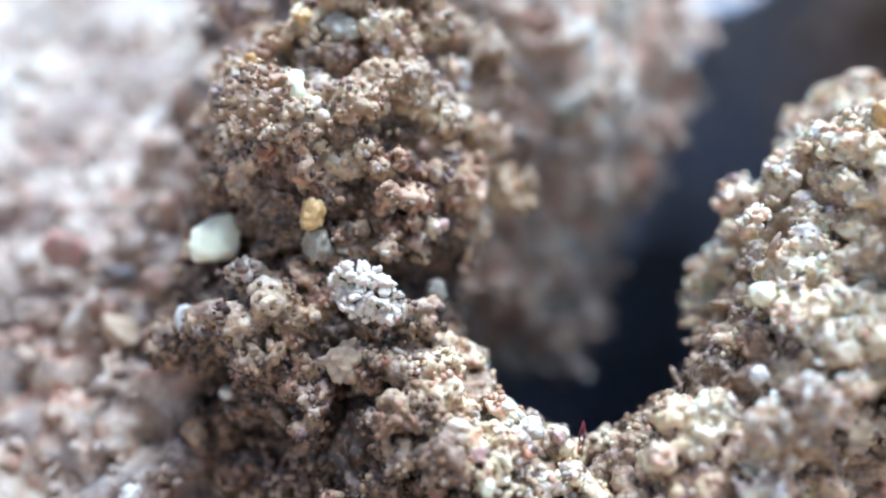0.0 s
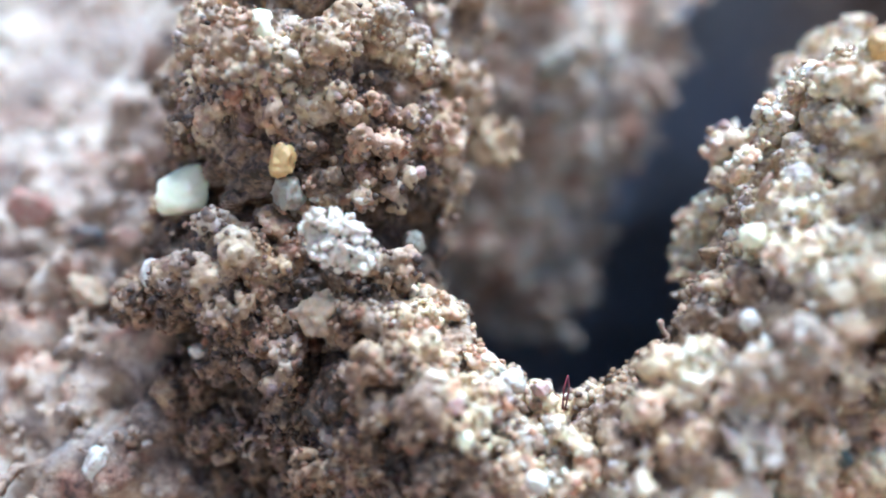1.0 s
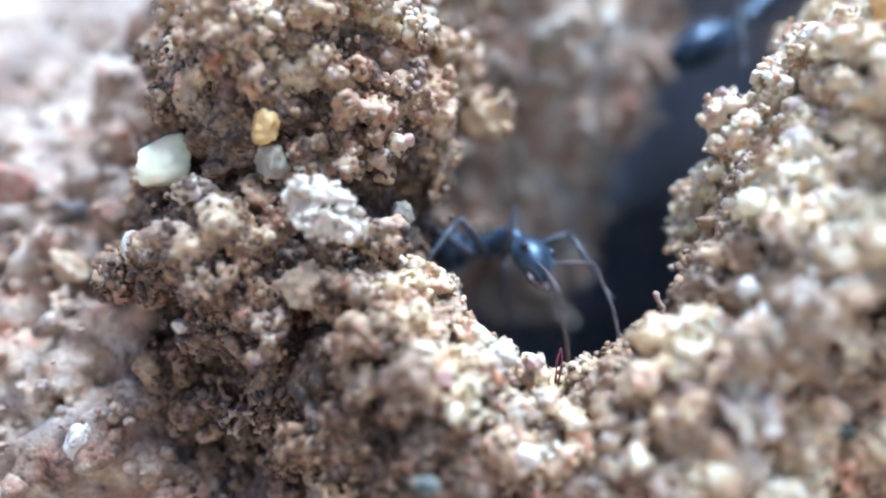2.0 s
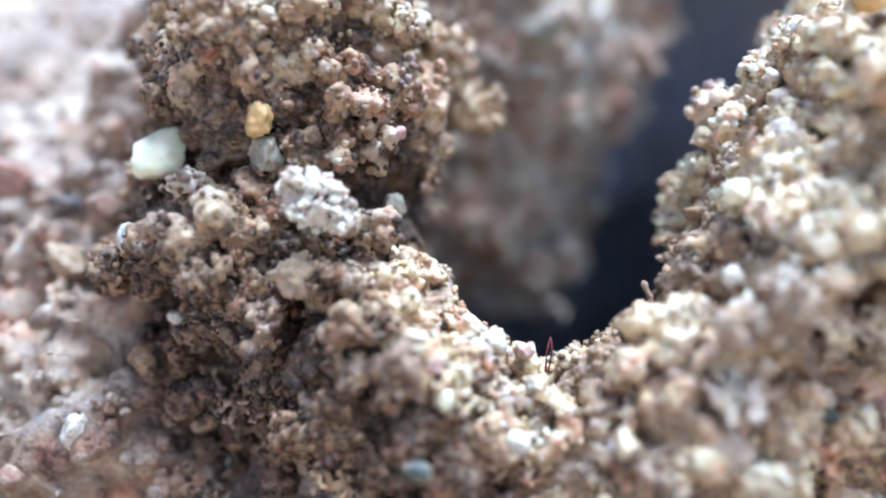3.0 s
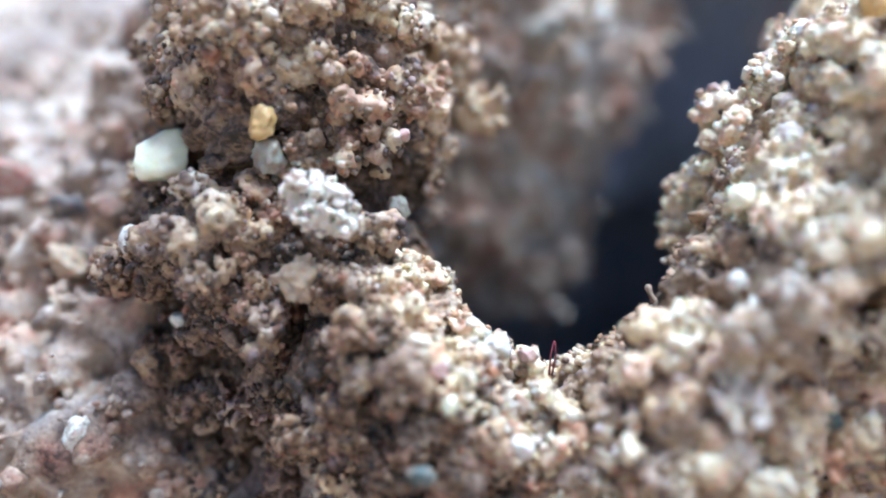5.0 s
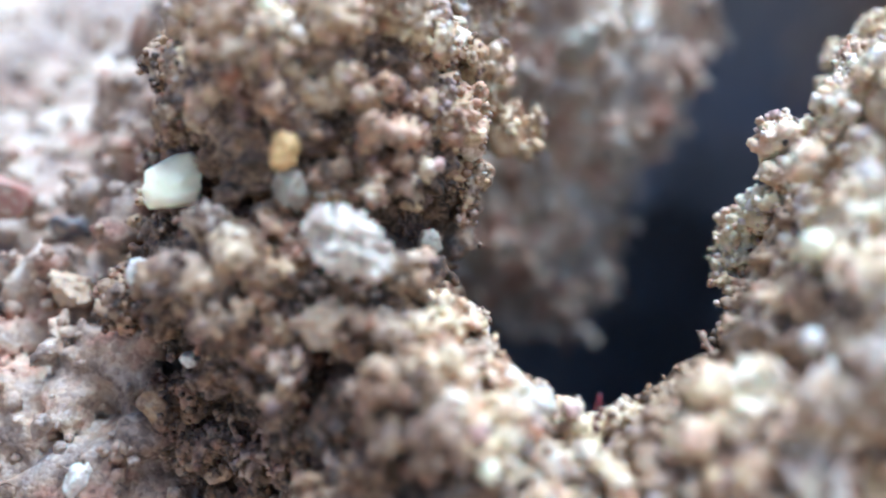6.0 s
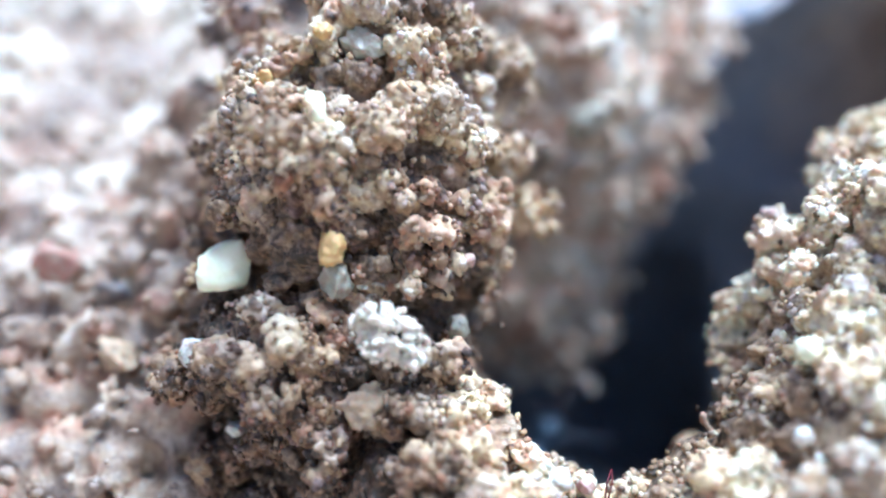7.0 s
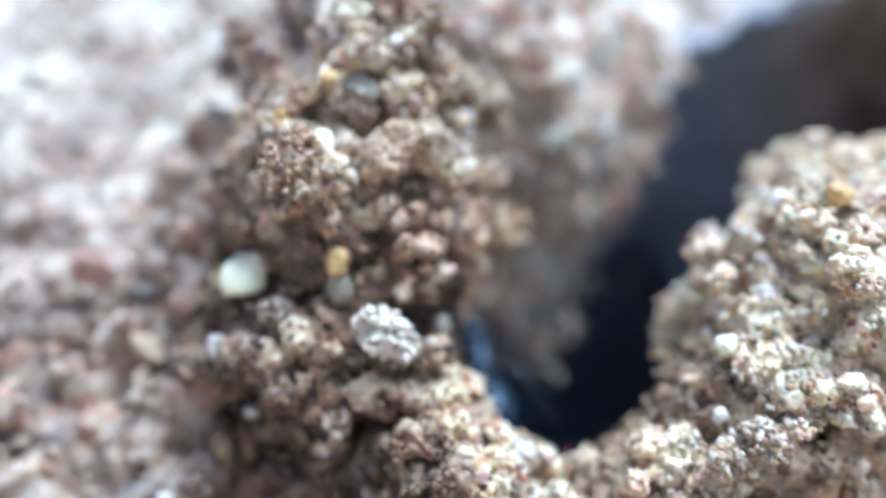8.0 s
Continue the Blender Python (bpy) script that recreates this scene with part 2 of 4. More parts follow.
# ---- grains ----
def grain_shapes(count, level, seed):
    """Chipped grains of unit radius, as points and shared triangles."""
    rs = np.random.RandomState(seed)
    bm = bmesh.new()
    bmesh.ops.create_icosphere(bm, subdivisions=level, radius=1)
    base = np.array([v.co[:] for v in bm.verts])
    tris = np.array([[v.index for v in f.verts] for f in bm.faces])
    bm.free()
    out = []
    for _ in range(count):
        p = base * (1 + 0.17 * rs.randn(len(base), 1).clip(-1.5, 1.5) * (0.8 if level > 1 else 1))
        for _ in range(rs.randint(4, 8)):
            d = rs.randn(3)
            d /= np.linalg.norm(d)
            over = np.clip(p @ d - rs.uniform(0.5, 0.85), 0, None)
            p = p - over[:, None] * d * 0.92
        out.append(p * rs.uniform(0.7, 1.4, 3))
    return np.array(out), tris


FINE, FINE_TRIS = grain_shapes(14, 2, 3)
PLAIN, PLAIN_TRIS = grain_shapes(14, 1, 4)
CHIPS, CHIP_TRIS = grain_shapes(14, 0, 5)


def turns(n, rs):
    q = rs.randn(n, 4)
    q /= np.linalg.norm(q, axis=1)[:, None]
    w, x, y, z = q.T
    return np.stack([1 - 2 * (y * y + z * z), 2 * (x * y - z * w), 2 * (x * z + y * w),
                     2 * (x * y + z * w), 1 - 2 * (x * x + z * z), 2 * (y * z - x * w),
                     2 * (x * z - y * w), 2 * (y * z + x * w), 1 - 2 * (x * x + y * y)], 1).reshape(n, 3, 3)


def scatter(points, faces, per_mm2, seed, keep=None):
    """Random places on a skin, with the outward normal."""
    rs = np.random.RandomState(seed)
    a, b, c = points[faces[:, 0]], points[faces[:, 1]], points[faces[:, 2]]
    nn = np.cross(b - a, c - a)
    area = np.linalg.norm(nn, axis=1) / 2
    if keep is not None:
        area = area * keep((a + b + c) / 3)
    n = int(area.sum() * per_mm2)
    f = rs.choice(len(faces), n, p=area / area.sum())
    u, v = rs.rand(2, n)
    flip = u + v > 1
    u[flip], v[flip] = 1 - u[flip], 1 - v[flip]
    places = a[f] + u[:, None] * (b - a)[f] + v[:, None] * (c - a)[f]
    normals = nn[f] / np.maximum(np.linalg.norm(nn[f], axis=1), 1e-9)[:, None]
    return places, normals


def piled(places, normals, radius, spread, share, seed):
    """Grain centres and radii: a first layer, and small piles standing out from it."""
    rs = np.random.RandomState(seed)
    r = radius * np.exp(spread * rs.randn(len(places))).clip(0.45, 2.4)
    c = places + normals * (r * rs.uniform(-0.25, 0.55, len(r)))[:, None]
    cs, rr, ns = [c], [r], [normals]
    for layer in range(3):
        # piles gather where a slow random field is high
        pick = rs.rand(len(c)) < share * (0.35 + 1.3 * (wave(c, 0.9) > 0.05))
        d = normals[pick] + 0.75 * rs.randn(pick.sum(), 3)
        d /= np.linalg.norm(d, axis=1)[:, None]
        r2 = r[pick] * rs.uniform(0.55, 1.0, pick.sum())
        c = c[pick] + d * ((r[pick] + r2) * 0.8)[:, None]
        normals, r = normals[pick], r2
        cs.append(c), rr.append(r2), ns.append(normals)
    return np.concatenate(cs), np.concatenate(rr)


def crumbs(places, normals, size, seed):
    """Crusty aggregates: each a handful of grains cemented into a knob that stands out of the skin."""
    rs = np.random.RandomState(seed)
    cs, rr, tt, hh = [], [], [], []
    for p, nrm in zip(places, normals):
        big = size * math.exp(0.4 * rs.randn())
        small = 0.1 * math.exp(0.24 * rs.randn())
        n = int(5 + 3.2 * min(big / small, 6) ** 2 * rs.uniform(0.7, 1.1))
        d = rs.randn(n, 3)
        d /= np.linalg.norm(d, axis=1)[:, None]
        d = d + nrm * (0.1 - np.minimum(0, d @ nrm) * 1.2)[:, None]
        stretch = rs.uniform(0.7, 1.3, 3)
        middle = p + nrm * big * rs.uniform(0.5, 1.65)
        cs.append(np.concatenate([middle[None], middle + d * stretch * big * rs.uniform(0.7, 1.05, (n, 1))]))
        rr.append(np.concatenate([[big * 0.5], small * np.exp(0.33 * rs.randn(n)).clip(0.5, 2.0)]))
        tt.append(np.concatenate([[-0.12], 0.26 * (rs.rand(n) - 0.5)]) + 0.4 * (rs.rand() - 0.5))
        hh.append((rs.choice([0.12, 0.3, 0.45, 0.6, 0.78], p=[0.07, 0.15, 0.36, 0.22, 0.2]) + 0.13 * rs.randn(n + 1) + (rs.rand(n + 1) > 0.95) * 0.3).clip(0, 1))
    return np.concatenate(cs), np.concatenate(rr), np.concatenate(tt), np.concatenate(hh)


def grain_mesh(name, centres, radii, shapes, tris, seed, mat, tone, hue=None):
    rs = np.random.RandomState(seed)
    n = len(centres)
    k = rs.randint(len(shapes), size=n)
    pts = np.einsum("nvj,nij->nvi", shapes[k], turns(n, rs)) * radii[:, None, None] + centres[:, None, :]
    faces = (tris[None] + (np.arange(n) * shapes.shape[1])[:, None, None]).reshape(-1, 3)
    smooth = np.repeat((k % 3 > 0) | (len(tris) < 40), len(tris))
    return mesh_of(name, pts.reshape(-1, 3), faces, mat, smooth, np.repeat(tone, shapes.shape[1]), None if hue is None else np.repeat(hue, shapes.shape[1]))


def at_base(name, points, faces, mat, tone, hue=None):
    """A mesh object whose origin lies at its lowest middle."""
    base = np.array([points[:, 0].mean(), points[:, 1].mean(), points[:, 2].min()])
    ob = new(name, mesh_of(name, points - base, faces, mat, True, tone, hue))
    ob.location = base * 0.001
    return ob, base


SINGLES = [mesh_of("grain", s, FINE_TRIS, GRAIN, i % 3 == 0) for i, s in enumerate(FINE)]


def dress(ob, base, centres, radii, seed, size, level, mat, even):
    """A layer of sand on a form that stays out of reach, joined into one part. even: how alike its grains are."""
    rs = np.random.RandomState(seed)
    tone = (toned(to_bank(centres), size, level, rs) * (1 - even) + level * even).clip(0.02, 1.0)
    s = new("fine_sand", grain_mesh("fine_sand", centres - base, radii, PLAIN, PLAIN_TRIS, seed + 2, mat, tone))
    s.parent = ob
    tagged(s, kind="stuff")


# ---- the ground: a sloping bank with the shaft of the nest ----
def bank_height(x, y):
    """Height of the bank over the plain, world millimetres, with an added rise behind the camera."""
    # The unseen rise at negative y is added to block low frontal light.
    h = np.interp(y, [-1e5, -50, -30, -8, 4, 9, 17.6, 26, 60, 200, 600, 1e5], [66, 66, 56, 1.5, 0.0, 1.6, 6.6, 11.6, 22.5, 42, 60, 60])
    h = h + 10 * np.exp(-(((x - 34) / 16) ** 2 + ((y - 66) / 10) ** 2))
    # a hollow at the foot of the slope beside the pillar
    h = h - 4.5 * np.exp(-(((x + 14) / 7) ** 2 + ((y - 16.0) / 6) ** 2))
    return h + 1.2 * np.sin(x * 0.11 + 0.6) * np.clip((y - 5) / 30, 0, 1)


def shaft_field(p):
    shaft = blend(2.5, limb(p, (4.5, 25.5, 24), (5.0, 26.5, -5), 7.8, 6.8), limb(p, (5, 27, -3), (8.5, 34, -10), 6.8, 5.5),
                  limb(p, (9, 29, 9), (20, 40, 10), 6.0, 7.5), limb(p, (9, 30, -4), (20, 42, -2), 6.2, 8.0),
                  limb(p, (20, 40, 8), (42, 52, 11), 9.0, 11.0), limb(p, (9, 31, 0), (17, 52, -9), 5.5, 5.0),
                  limb(p, (5, 28, -2), (7, 46, -17), 6.6, 6.4), limb(p, (10, 33, -4), (17, 49, -19), 5.4, 6.4))
    return rough(p, shaft, 0.8, 0.7, 1.9, 0.0)


def ground_field(p):
    f = (p[:, 2] - bank_height(p[:, 0], p[:, 1])) * 0.83
    f = rough(p, f, 0.9, 0.8, 2.6, 0.0)
    return -blend(0.8, -f, shaft_field(p))


def shaft_shade(p):
    """1 in the shaft, where shade is painted into the colour, 0 on the open bank."""
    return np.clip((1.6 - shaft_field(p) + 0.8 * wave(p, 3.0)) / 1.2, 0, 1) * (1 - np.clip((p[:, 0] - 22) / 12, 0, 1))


def bank_tone(p):
    """Tone of the bank's soil: browner low down, paler higher up."""
    return 0.22 + 0.24 * np.clip((p[:, 2] + 2.0 * wave(p, 6.0) - 8.0) / 8.0, 0, 1)


def make_ground():
    pts, faces = skin(ground_field, (-34, 6, -44), (44, 66, 30), 0.5)
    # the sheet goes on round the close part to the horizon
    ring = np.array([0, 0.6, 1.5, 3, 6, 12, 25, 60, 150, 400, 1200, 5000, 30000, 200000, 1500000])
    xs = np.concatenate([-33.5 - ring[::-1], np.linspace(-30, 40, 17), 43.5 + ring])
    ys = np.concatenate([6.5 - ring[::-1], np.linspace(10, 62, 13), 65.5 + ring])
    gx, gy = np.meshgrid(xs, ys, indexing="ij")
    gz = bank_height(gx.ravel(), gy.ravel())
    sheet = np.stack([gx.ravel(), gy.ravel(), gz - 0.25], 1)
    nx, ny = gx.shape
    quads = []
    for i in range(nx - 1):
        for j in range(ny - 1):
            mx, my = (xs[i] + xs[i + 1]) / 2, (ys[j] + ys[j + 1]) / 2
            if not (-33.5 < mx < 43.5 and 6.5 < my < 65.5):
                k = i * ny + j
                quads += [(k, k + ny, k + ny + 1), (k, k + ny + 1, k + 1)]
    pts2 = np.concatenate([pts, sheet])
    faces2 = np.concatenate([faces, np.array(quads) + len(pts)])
    ob = new("ground", mesh_of("ground", pts2, faces2, DUST, True, toned(to_bank(pts2), 1.9, bank_tone(pts2)), np.concatenate([shaft_shade(pts), np.zeros(len(sheet))])))
    tagged(ob, "sloping bank of loose buff sandy soil round the nest", "ground", kind="structure")
    keep = lambda c: (1 - shaft_shade(c)) * ((c[:, 0] > -28) & (c[:, 0] < 26) & (c[:, 1] > 11) & (c[:, 1] < 58) & (c[:, 2] > -3)).astype(float)
    pl, nn = scatter(pts, faces, 1.5, 21, keep)
    c, r = piled(pl, nn, 0.25, 0.4, 0.35, 22)
    dress(ob, np.zeros(3), c, r, 23, 3.2, bank_tone(c) + 0.07, DUST, 0.85)


make_ground()


# ---- the nest's wall ----
def pillar_field(p):
    p = p / 1.045
    f = blend(1.6, limb(p, (-3.9, 29.4, -10), (-3.9, 27.5, -4.6), 4.9, 4.0), limb(p, (-3.9, 27.5, -4.6), (-4.0, 26.1, -1.8), 4.0, 3.95),
              limb(p, (-4.0, 26.1, -1.8), (-3.5, 26.0, 2.5), 3.95, 3.7), limb(p, (-3.5, 26.0, 2.5), (-2.2, 24.9, 8.6), 3.6, 1.5),
              limb(p, (-2.6, 28.2, 1.5), (-0.6, 28.2, 5.8), 2.4, 2.35), limb(p, (-6.0, 28.6, -7), (-5.5, 28.2, 4.4), 3.5, 2.7),
              ball(p, (-6.2, 26.2, 0.8), 2.0), ball(p, (-2.0, 25.9, -0.9), 2.4))
    # flat crumbs, with ledges and hollows between them
    return rough(p * (1, 1, 1.3), f + 0.25 - 0.65 * wave(p * (0.75, 0.75, 2.1), 2.4), 0.4, 1.6, 1.2, 0.0)


def flank_field(p):
    """The lumpy slope that falls from behind the pillar to the side."""
    f = blend(2.0, limb(p, (-7.1, 32.2, 10.5), (-8.2, 32.6, 3.4), 2.0, 2.8), limb(p, (-8.4, 32.6, 3.0), (-21, 34.5, -9.4), 2.9, 4.0),
              limb(p, (-9.6, 31.8, -3.4), (-18, 32.6, -10), 4.8, 6.3), limb(p, (-12, 30.8, -7.2), (-23, 31.5, -11), 4.6, 6.0),
              limb(p, (-9.0, 30.0, -8.5), (-17, 30.5, -13), 4.6, 6.0),
              limb(p, (-11.8, 28.9, -9.6), (-24, 29.0, -9.8), 4.0, 4.4))
    return rough(p, f + 0.35, 1.0, 3.1, 2.3, 1.0)


def rim_field(p):
    f = blend(1.4, limb(p, (-1.0, 24.2, -6.0), (0.1, 23.7, -6.2), 2.6, 2.1), limb(p, (0.1, 23.7, -6.2), (1.6, 23.5, -8.0), 2.1, 1.9), limb(p, (1.5, 23.5, -8.1), (4.6, 23.3, -8.8), 1.7, 2.2),
              limb(p, (4.6, 23.3, -8.8), (8.2, 23.3, -8.2), 2.2, 3.0), limb(p, (1.5, 23.8, -8.6), (4.5, 24.7, -14), 2.3, 4.0))
    # a notch in the rim, cut to fit its outline from the camera
    return np.maximum(rough(p, f + 0.12, 0.35, 1.15, 1.25, 0.0), -ball(p, (5.3, 23.3, -4.0), 1.4))


def mound_field(p):
    f = blend(1.6, limb(p, (11.1, 25.5, -7.2), (12.8, 26.1, -0.5), 2.8, 2.5), limb(p, (12.8, 26.1, -0.5), (16.2, 28.4, 3.7), 2.5, 2.4),
              ball(p, (13.1, 23.3, -2.2), (4.2, 4.3, 3.1)), ball(p, (14.4, 23.3, 1.0), (4.2, 3.8, 3.5)),
              limb(p, (9.4, 22.2, -4.7), (7.4, 22.5, -7.3), 2.6, 2.6), limb(p, (7.2, 22.6, -7.4), (7.0, 24.0, -12), 2.7, 3.6),
              limb(p, (11.8, 25.4, -6.2), (14.0, 25.6, -12), 3.8, 4.3), limb(p, (14.5, 26.2, -4), (19.0, 26.5, -12), 3.6, 4.2))
    return np.maximum(rough(p * (1, 1, 1.2), f + 0.3, 0.45, 1.35, 1.2, 0.0), -blend(0.6, ball(p, (5.3, 23.3, -4.0), 1.4), ball(p, (6.8, 23.5, -3.2), 1.3)))


def lump_field(p):
    f = blend(2.5, ball(p, (3.8, 40.0, 8.5), (8.6, 7.0, 9.0)), ball(p, (2.6, 40.6, 0.3), (6.2, 5.6, 6.6)))
    return rough(p, f, 0.9, 0.9, 2.4, 0.0)


SKINS = []
# room in the crust round the marked pebbles; the last three trim the outline in view: x, z, radius
SPOTS = [(-7.31, 0.31, 1.0), (-3.92, 1.04, 0.8), (-3.76, 0.1, 0.7), (-2.9, -3.35, 0.75), (-8.1, -2.19, 0.6), (-4.39, 4.91, 0.5), (-3.24, 6.9, 0.7), (-2.19, -1.25, 1.05), (2.6, -5.2, 0.5), (-0.21, -1.36, 0.5), (7.6, 1.1, 1.2), (5.1, -4.6, 1.4), (7.0, -1.5, 1.0)]


def seen(q, m, k):
    """Places in the stretch the camera views: not turned into the bank, not buried at its foot."""
    b = to_bank(q)
    return (m @ BANK[:3, 1] < k) & (b[:, 2] > -10.5) & (b[:, 2] < 14) & (np.abs(b[:, 0]) < 0.62 * b[:, 1] + 1.5)


def form(name, field, lo, hi, label, size, level, seed, centre, density=2.5, knob=0.26, lift=0.3, tint=0.0):
    """A crusty form: a rough body with knobs and grains cemented on, single grains and fine loose sand."""
    rs = np.random.RandomState(seed)
    step, low = 0.165, np.array(lo, float)
    v = grid_of(field, lo, hi, step)
    pts, faces = net(v, lo, step)
    pl, nn = scatter(pts, faces, 11.0, seed)
    front = seen(to_world(pl), nn @ BANK[:3, :3].T, 0.3)
    pl, nn = pl[front], nn[front]
    r = 0.105 * np.exp(0.3 * rs.randn(len(pl))).clip(0.6, 1.8)
    c = pl + nn * (r * rs.uniform(-0.2, 0.6, len(r)))[:, None]
    t, h = 0.22 * (rs.rand(len(r)) - 0.5), (0.42 + 0.22 * rs.randn(len(r))).clip(0, 1)
    for k, (many, wide) in enumerate(((density, knob), (density * 0.16, knob * 1.6))):
        pl, nn = scatter(pts, faces, many * 2.2, seed + 7 + 2 * k)
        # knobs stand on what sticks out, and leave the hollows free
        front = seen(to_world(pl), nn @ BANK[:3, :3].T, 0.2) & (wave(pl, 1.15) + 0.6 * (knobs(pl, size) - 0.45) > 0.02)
        for x, z, clear in SPOTS:
            front &= np.hypot(pl[:, 0] - x, pl[:, 2] - z) > clear
        c2, r2, t2, h2 = crumbs(pl[front], nn[front], wide, seed + 8 + 2 * k)
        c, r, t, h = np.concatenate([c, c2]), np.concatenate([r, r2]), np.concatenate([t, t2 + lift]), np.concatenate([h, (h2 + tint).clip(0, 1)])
    # grains above the lip's outline, as the camera sees it at the start, are dropped
    lip = np.interp(c[:, 0] * 23.4 / c[:, 1], [0.9, 1.3, 2.4, 3.2, 4.5, 5.5, 6.9, 7.7, 8.1], [9.0, -3.6, -5.0, -5.3, -5.6, -5.3, -4.5, -4.1, 9.0])
    clear = (np.linalg.norm(c - (5.3, 23.4, -4.0), axis=1) > r + 1.6) & ((c[:, 2] * 23.4 / c[:, 1] + r < lip) | (c[:, 2] > -2.6))
    c, r, t, h = c[clear], r[clear], t[clear], h[clear]
    loose = np.argsort(np.linalg.norm(c - centre, axis=1) + 1.5 * rs.rand(len(c)) + 9 * (r > 0.2))[:300]
    kept = np.ones(len(c), bool)
    kept[loose] = False
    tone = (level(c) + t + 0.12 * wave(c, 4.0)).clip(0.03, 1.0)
    tone = np.where(rs.rand(len(c)) > 0.97, 0.08, tone)
    fused, own, acc, tones, hues = fuse(doubled(v), low, step / 2, c[kept], r[kept], tone[kept], h[kept], seed + 3)
    pts2, faces2 = net(fused, lo, step / 2)
    cell = tuple(np.floor((pts2 - low) / (step / 2)).astype(int).T)
    # Gaps between knobs are darker: brown cement, plus shade painted in.
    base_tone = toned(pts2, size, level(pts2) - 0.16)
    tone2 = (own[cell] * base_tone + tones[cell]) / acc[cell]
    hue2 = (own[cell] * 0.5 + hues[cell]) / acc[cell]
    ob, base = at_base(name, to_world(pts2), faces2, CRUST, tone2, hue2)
    tagged(ob, label, "soil")
    SKINS.append(np.concatenate([pts, c - np.array([0, 1, 0]) * r[:, None]]))
    for i in loose:
        g = new("grain", SINGLES[rs.randint(len(SINGLES))])
        g.parent = ob
        g.matrix_basis = Matrix.LocRotScale((to_world(c[i][None])[0] - base) * 0.001, Euler(rs.uniform(0, 6.28, 3)), [r[i]] * 3)
    w2 = to_world(pts2)
    # single grains stuck on the knobs, each of its own mineral; the hollows stay bare
    pl, nn = scatter(w2, faces2, 14.0, seed + 20)
    q = to_bank(pl)
    front = seen(pl, nn, 0.25) & (wave(q, 1.15) + 0.5 * (knobs(q, 0.6) - 0.4) > -0.12)
    pl, nn, q = pl[front], nn[front], q[front]
    r = 0.092 * np.exp(0.3 * rs.randn(len(pl))).clip(0.5, 1.8)
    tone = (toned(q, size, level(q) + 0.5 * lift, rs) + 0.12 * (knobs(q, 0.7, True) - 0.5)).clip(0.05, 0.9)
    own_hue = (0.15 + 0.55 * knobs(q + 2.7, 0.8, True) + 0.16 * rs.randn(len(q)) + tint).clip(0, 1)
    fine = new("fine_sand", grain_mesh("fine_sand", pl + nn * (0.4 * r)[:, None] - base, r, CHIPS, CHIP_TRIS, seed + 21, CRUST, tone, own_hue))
    fine.parent = ob
    tagged(fine, kind="stuff")
    return ob


def packed_lump(name, field, lo, hi, step, label, size, level, seed, density=2.5, even=0.75):
    """A form out of reach: a rough body with a layer of sand on it."""
    pts, faces = skin(field, lo, hi, step)
    tone = toned(pts, size, level)
    pts = to_world(pts)
    ob, base = at_base(name, pts, faces, SOIL, tone)
    tagged(ob, label, "soil")
    pl, nn = scatter(pts, faces, density, seed)
    front = seen(pl, nn, 0.25)
    c, r = piled(pl[front], nn[front], 0.24, 0.42, 0.32, seed + 1)
    SKINS.append(np.concatenate([to_bank(pts), to_bank(c) - np.array([0, 1, 0]) * r[:, None]]))
    dress(ob, base, c, r, seed + 2, size, level, SOIL, even)


# The foot's shade is painted in: its tone falls with z.
form("soil_pillar", pillar_field, (-12, 20, -14), (4.2, 36, 12.5),
     "upright pillar of crumbly brown and buff sand grains beside the nest hole", 1.6,
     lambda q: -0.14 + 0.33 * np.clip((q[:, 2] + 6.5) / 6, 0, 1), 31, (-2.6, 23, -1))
# Its low end by the pillar is darkened to paint the shade.
form("soil_saddle", rim_field, (-5, 18, -13.5), (12, 28.5, -2),
     "low saddle of pale pinkish sand grains between pillar and mound", 1.3,
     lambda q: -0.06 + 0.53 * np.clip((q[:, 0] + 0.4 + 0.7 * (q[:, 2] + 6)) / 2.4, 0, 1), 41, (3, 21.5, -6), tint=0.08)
# Tone rises with height: light painted on the top, shade below.
form("soil_mound", mound_field, (3, 15, -13.5), (22, 31.8, 9),
     "rounded mound of pale cream and pink sand grains beside the hole", 1.5,
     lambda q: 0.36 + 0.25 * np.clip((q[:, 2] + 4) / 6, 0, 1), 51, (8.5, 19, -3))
packed_lump("soil_lump", lump_field, (-9, 29, -9), (15, 50, 20), 0.3,
            "large brown lump of packed soil behind the nest hole", 2.4, 0.54, 61)
packed_lump("soil_flank", flank_field, (-30, 21, -19), (-2, 41, 15), 0.31,
            "lumpy pinkish brown slope of soil falling away behind the pillar", 2.0, 0.35, 71, 0.8, 0.9)


# ---- ants: glossy blue-black bodies ----
def ant_material():
    m, n, l, p = material("ant_shell")
    hair = noise_node(n, l, 9000, 3, 0.6)
    r = ramp_node(n, [(0.3, (0.007, 0.010, 0.016)), (0.7, (0.022, 0.031, 0.047))])
    l.new(hair.outputs[0], r.inputs[0])
    l.new(r.outputs[0], p.inputs["Base Color"])
    mr = n.new("ShaderNodeMapRange")
    l.new(hair.outputs[0], mr.inputs[0])
    mr.inputs[3].default_value, mr.inputs[4].default_value = 0.3, 0.46
    l.new(mr.outputs[0], p.inputs["Roughness"])
    p.inputs["Specular IOR Level"].default_value = 0.9
    p.inputs["Sheen Weight"].default_value = 0.3
    p.inputs["Specular Tint"].default_value = (0.62, 0.82, 1.0, 1)
    p.inputs["Sheen Roughness"].default_value = 0.4
    p.inputs["Sheen Tint"].default_value = (0.40, 0.66, 1.0, 1)
    bump_to(n, l, p, hair.outputs[0], 0.35, 0.00003)
    return m


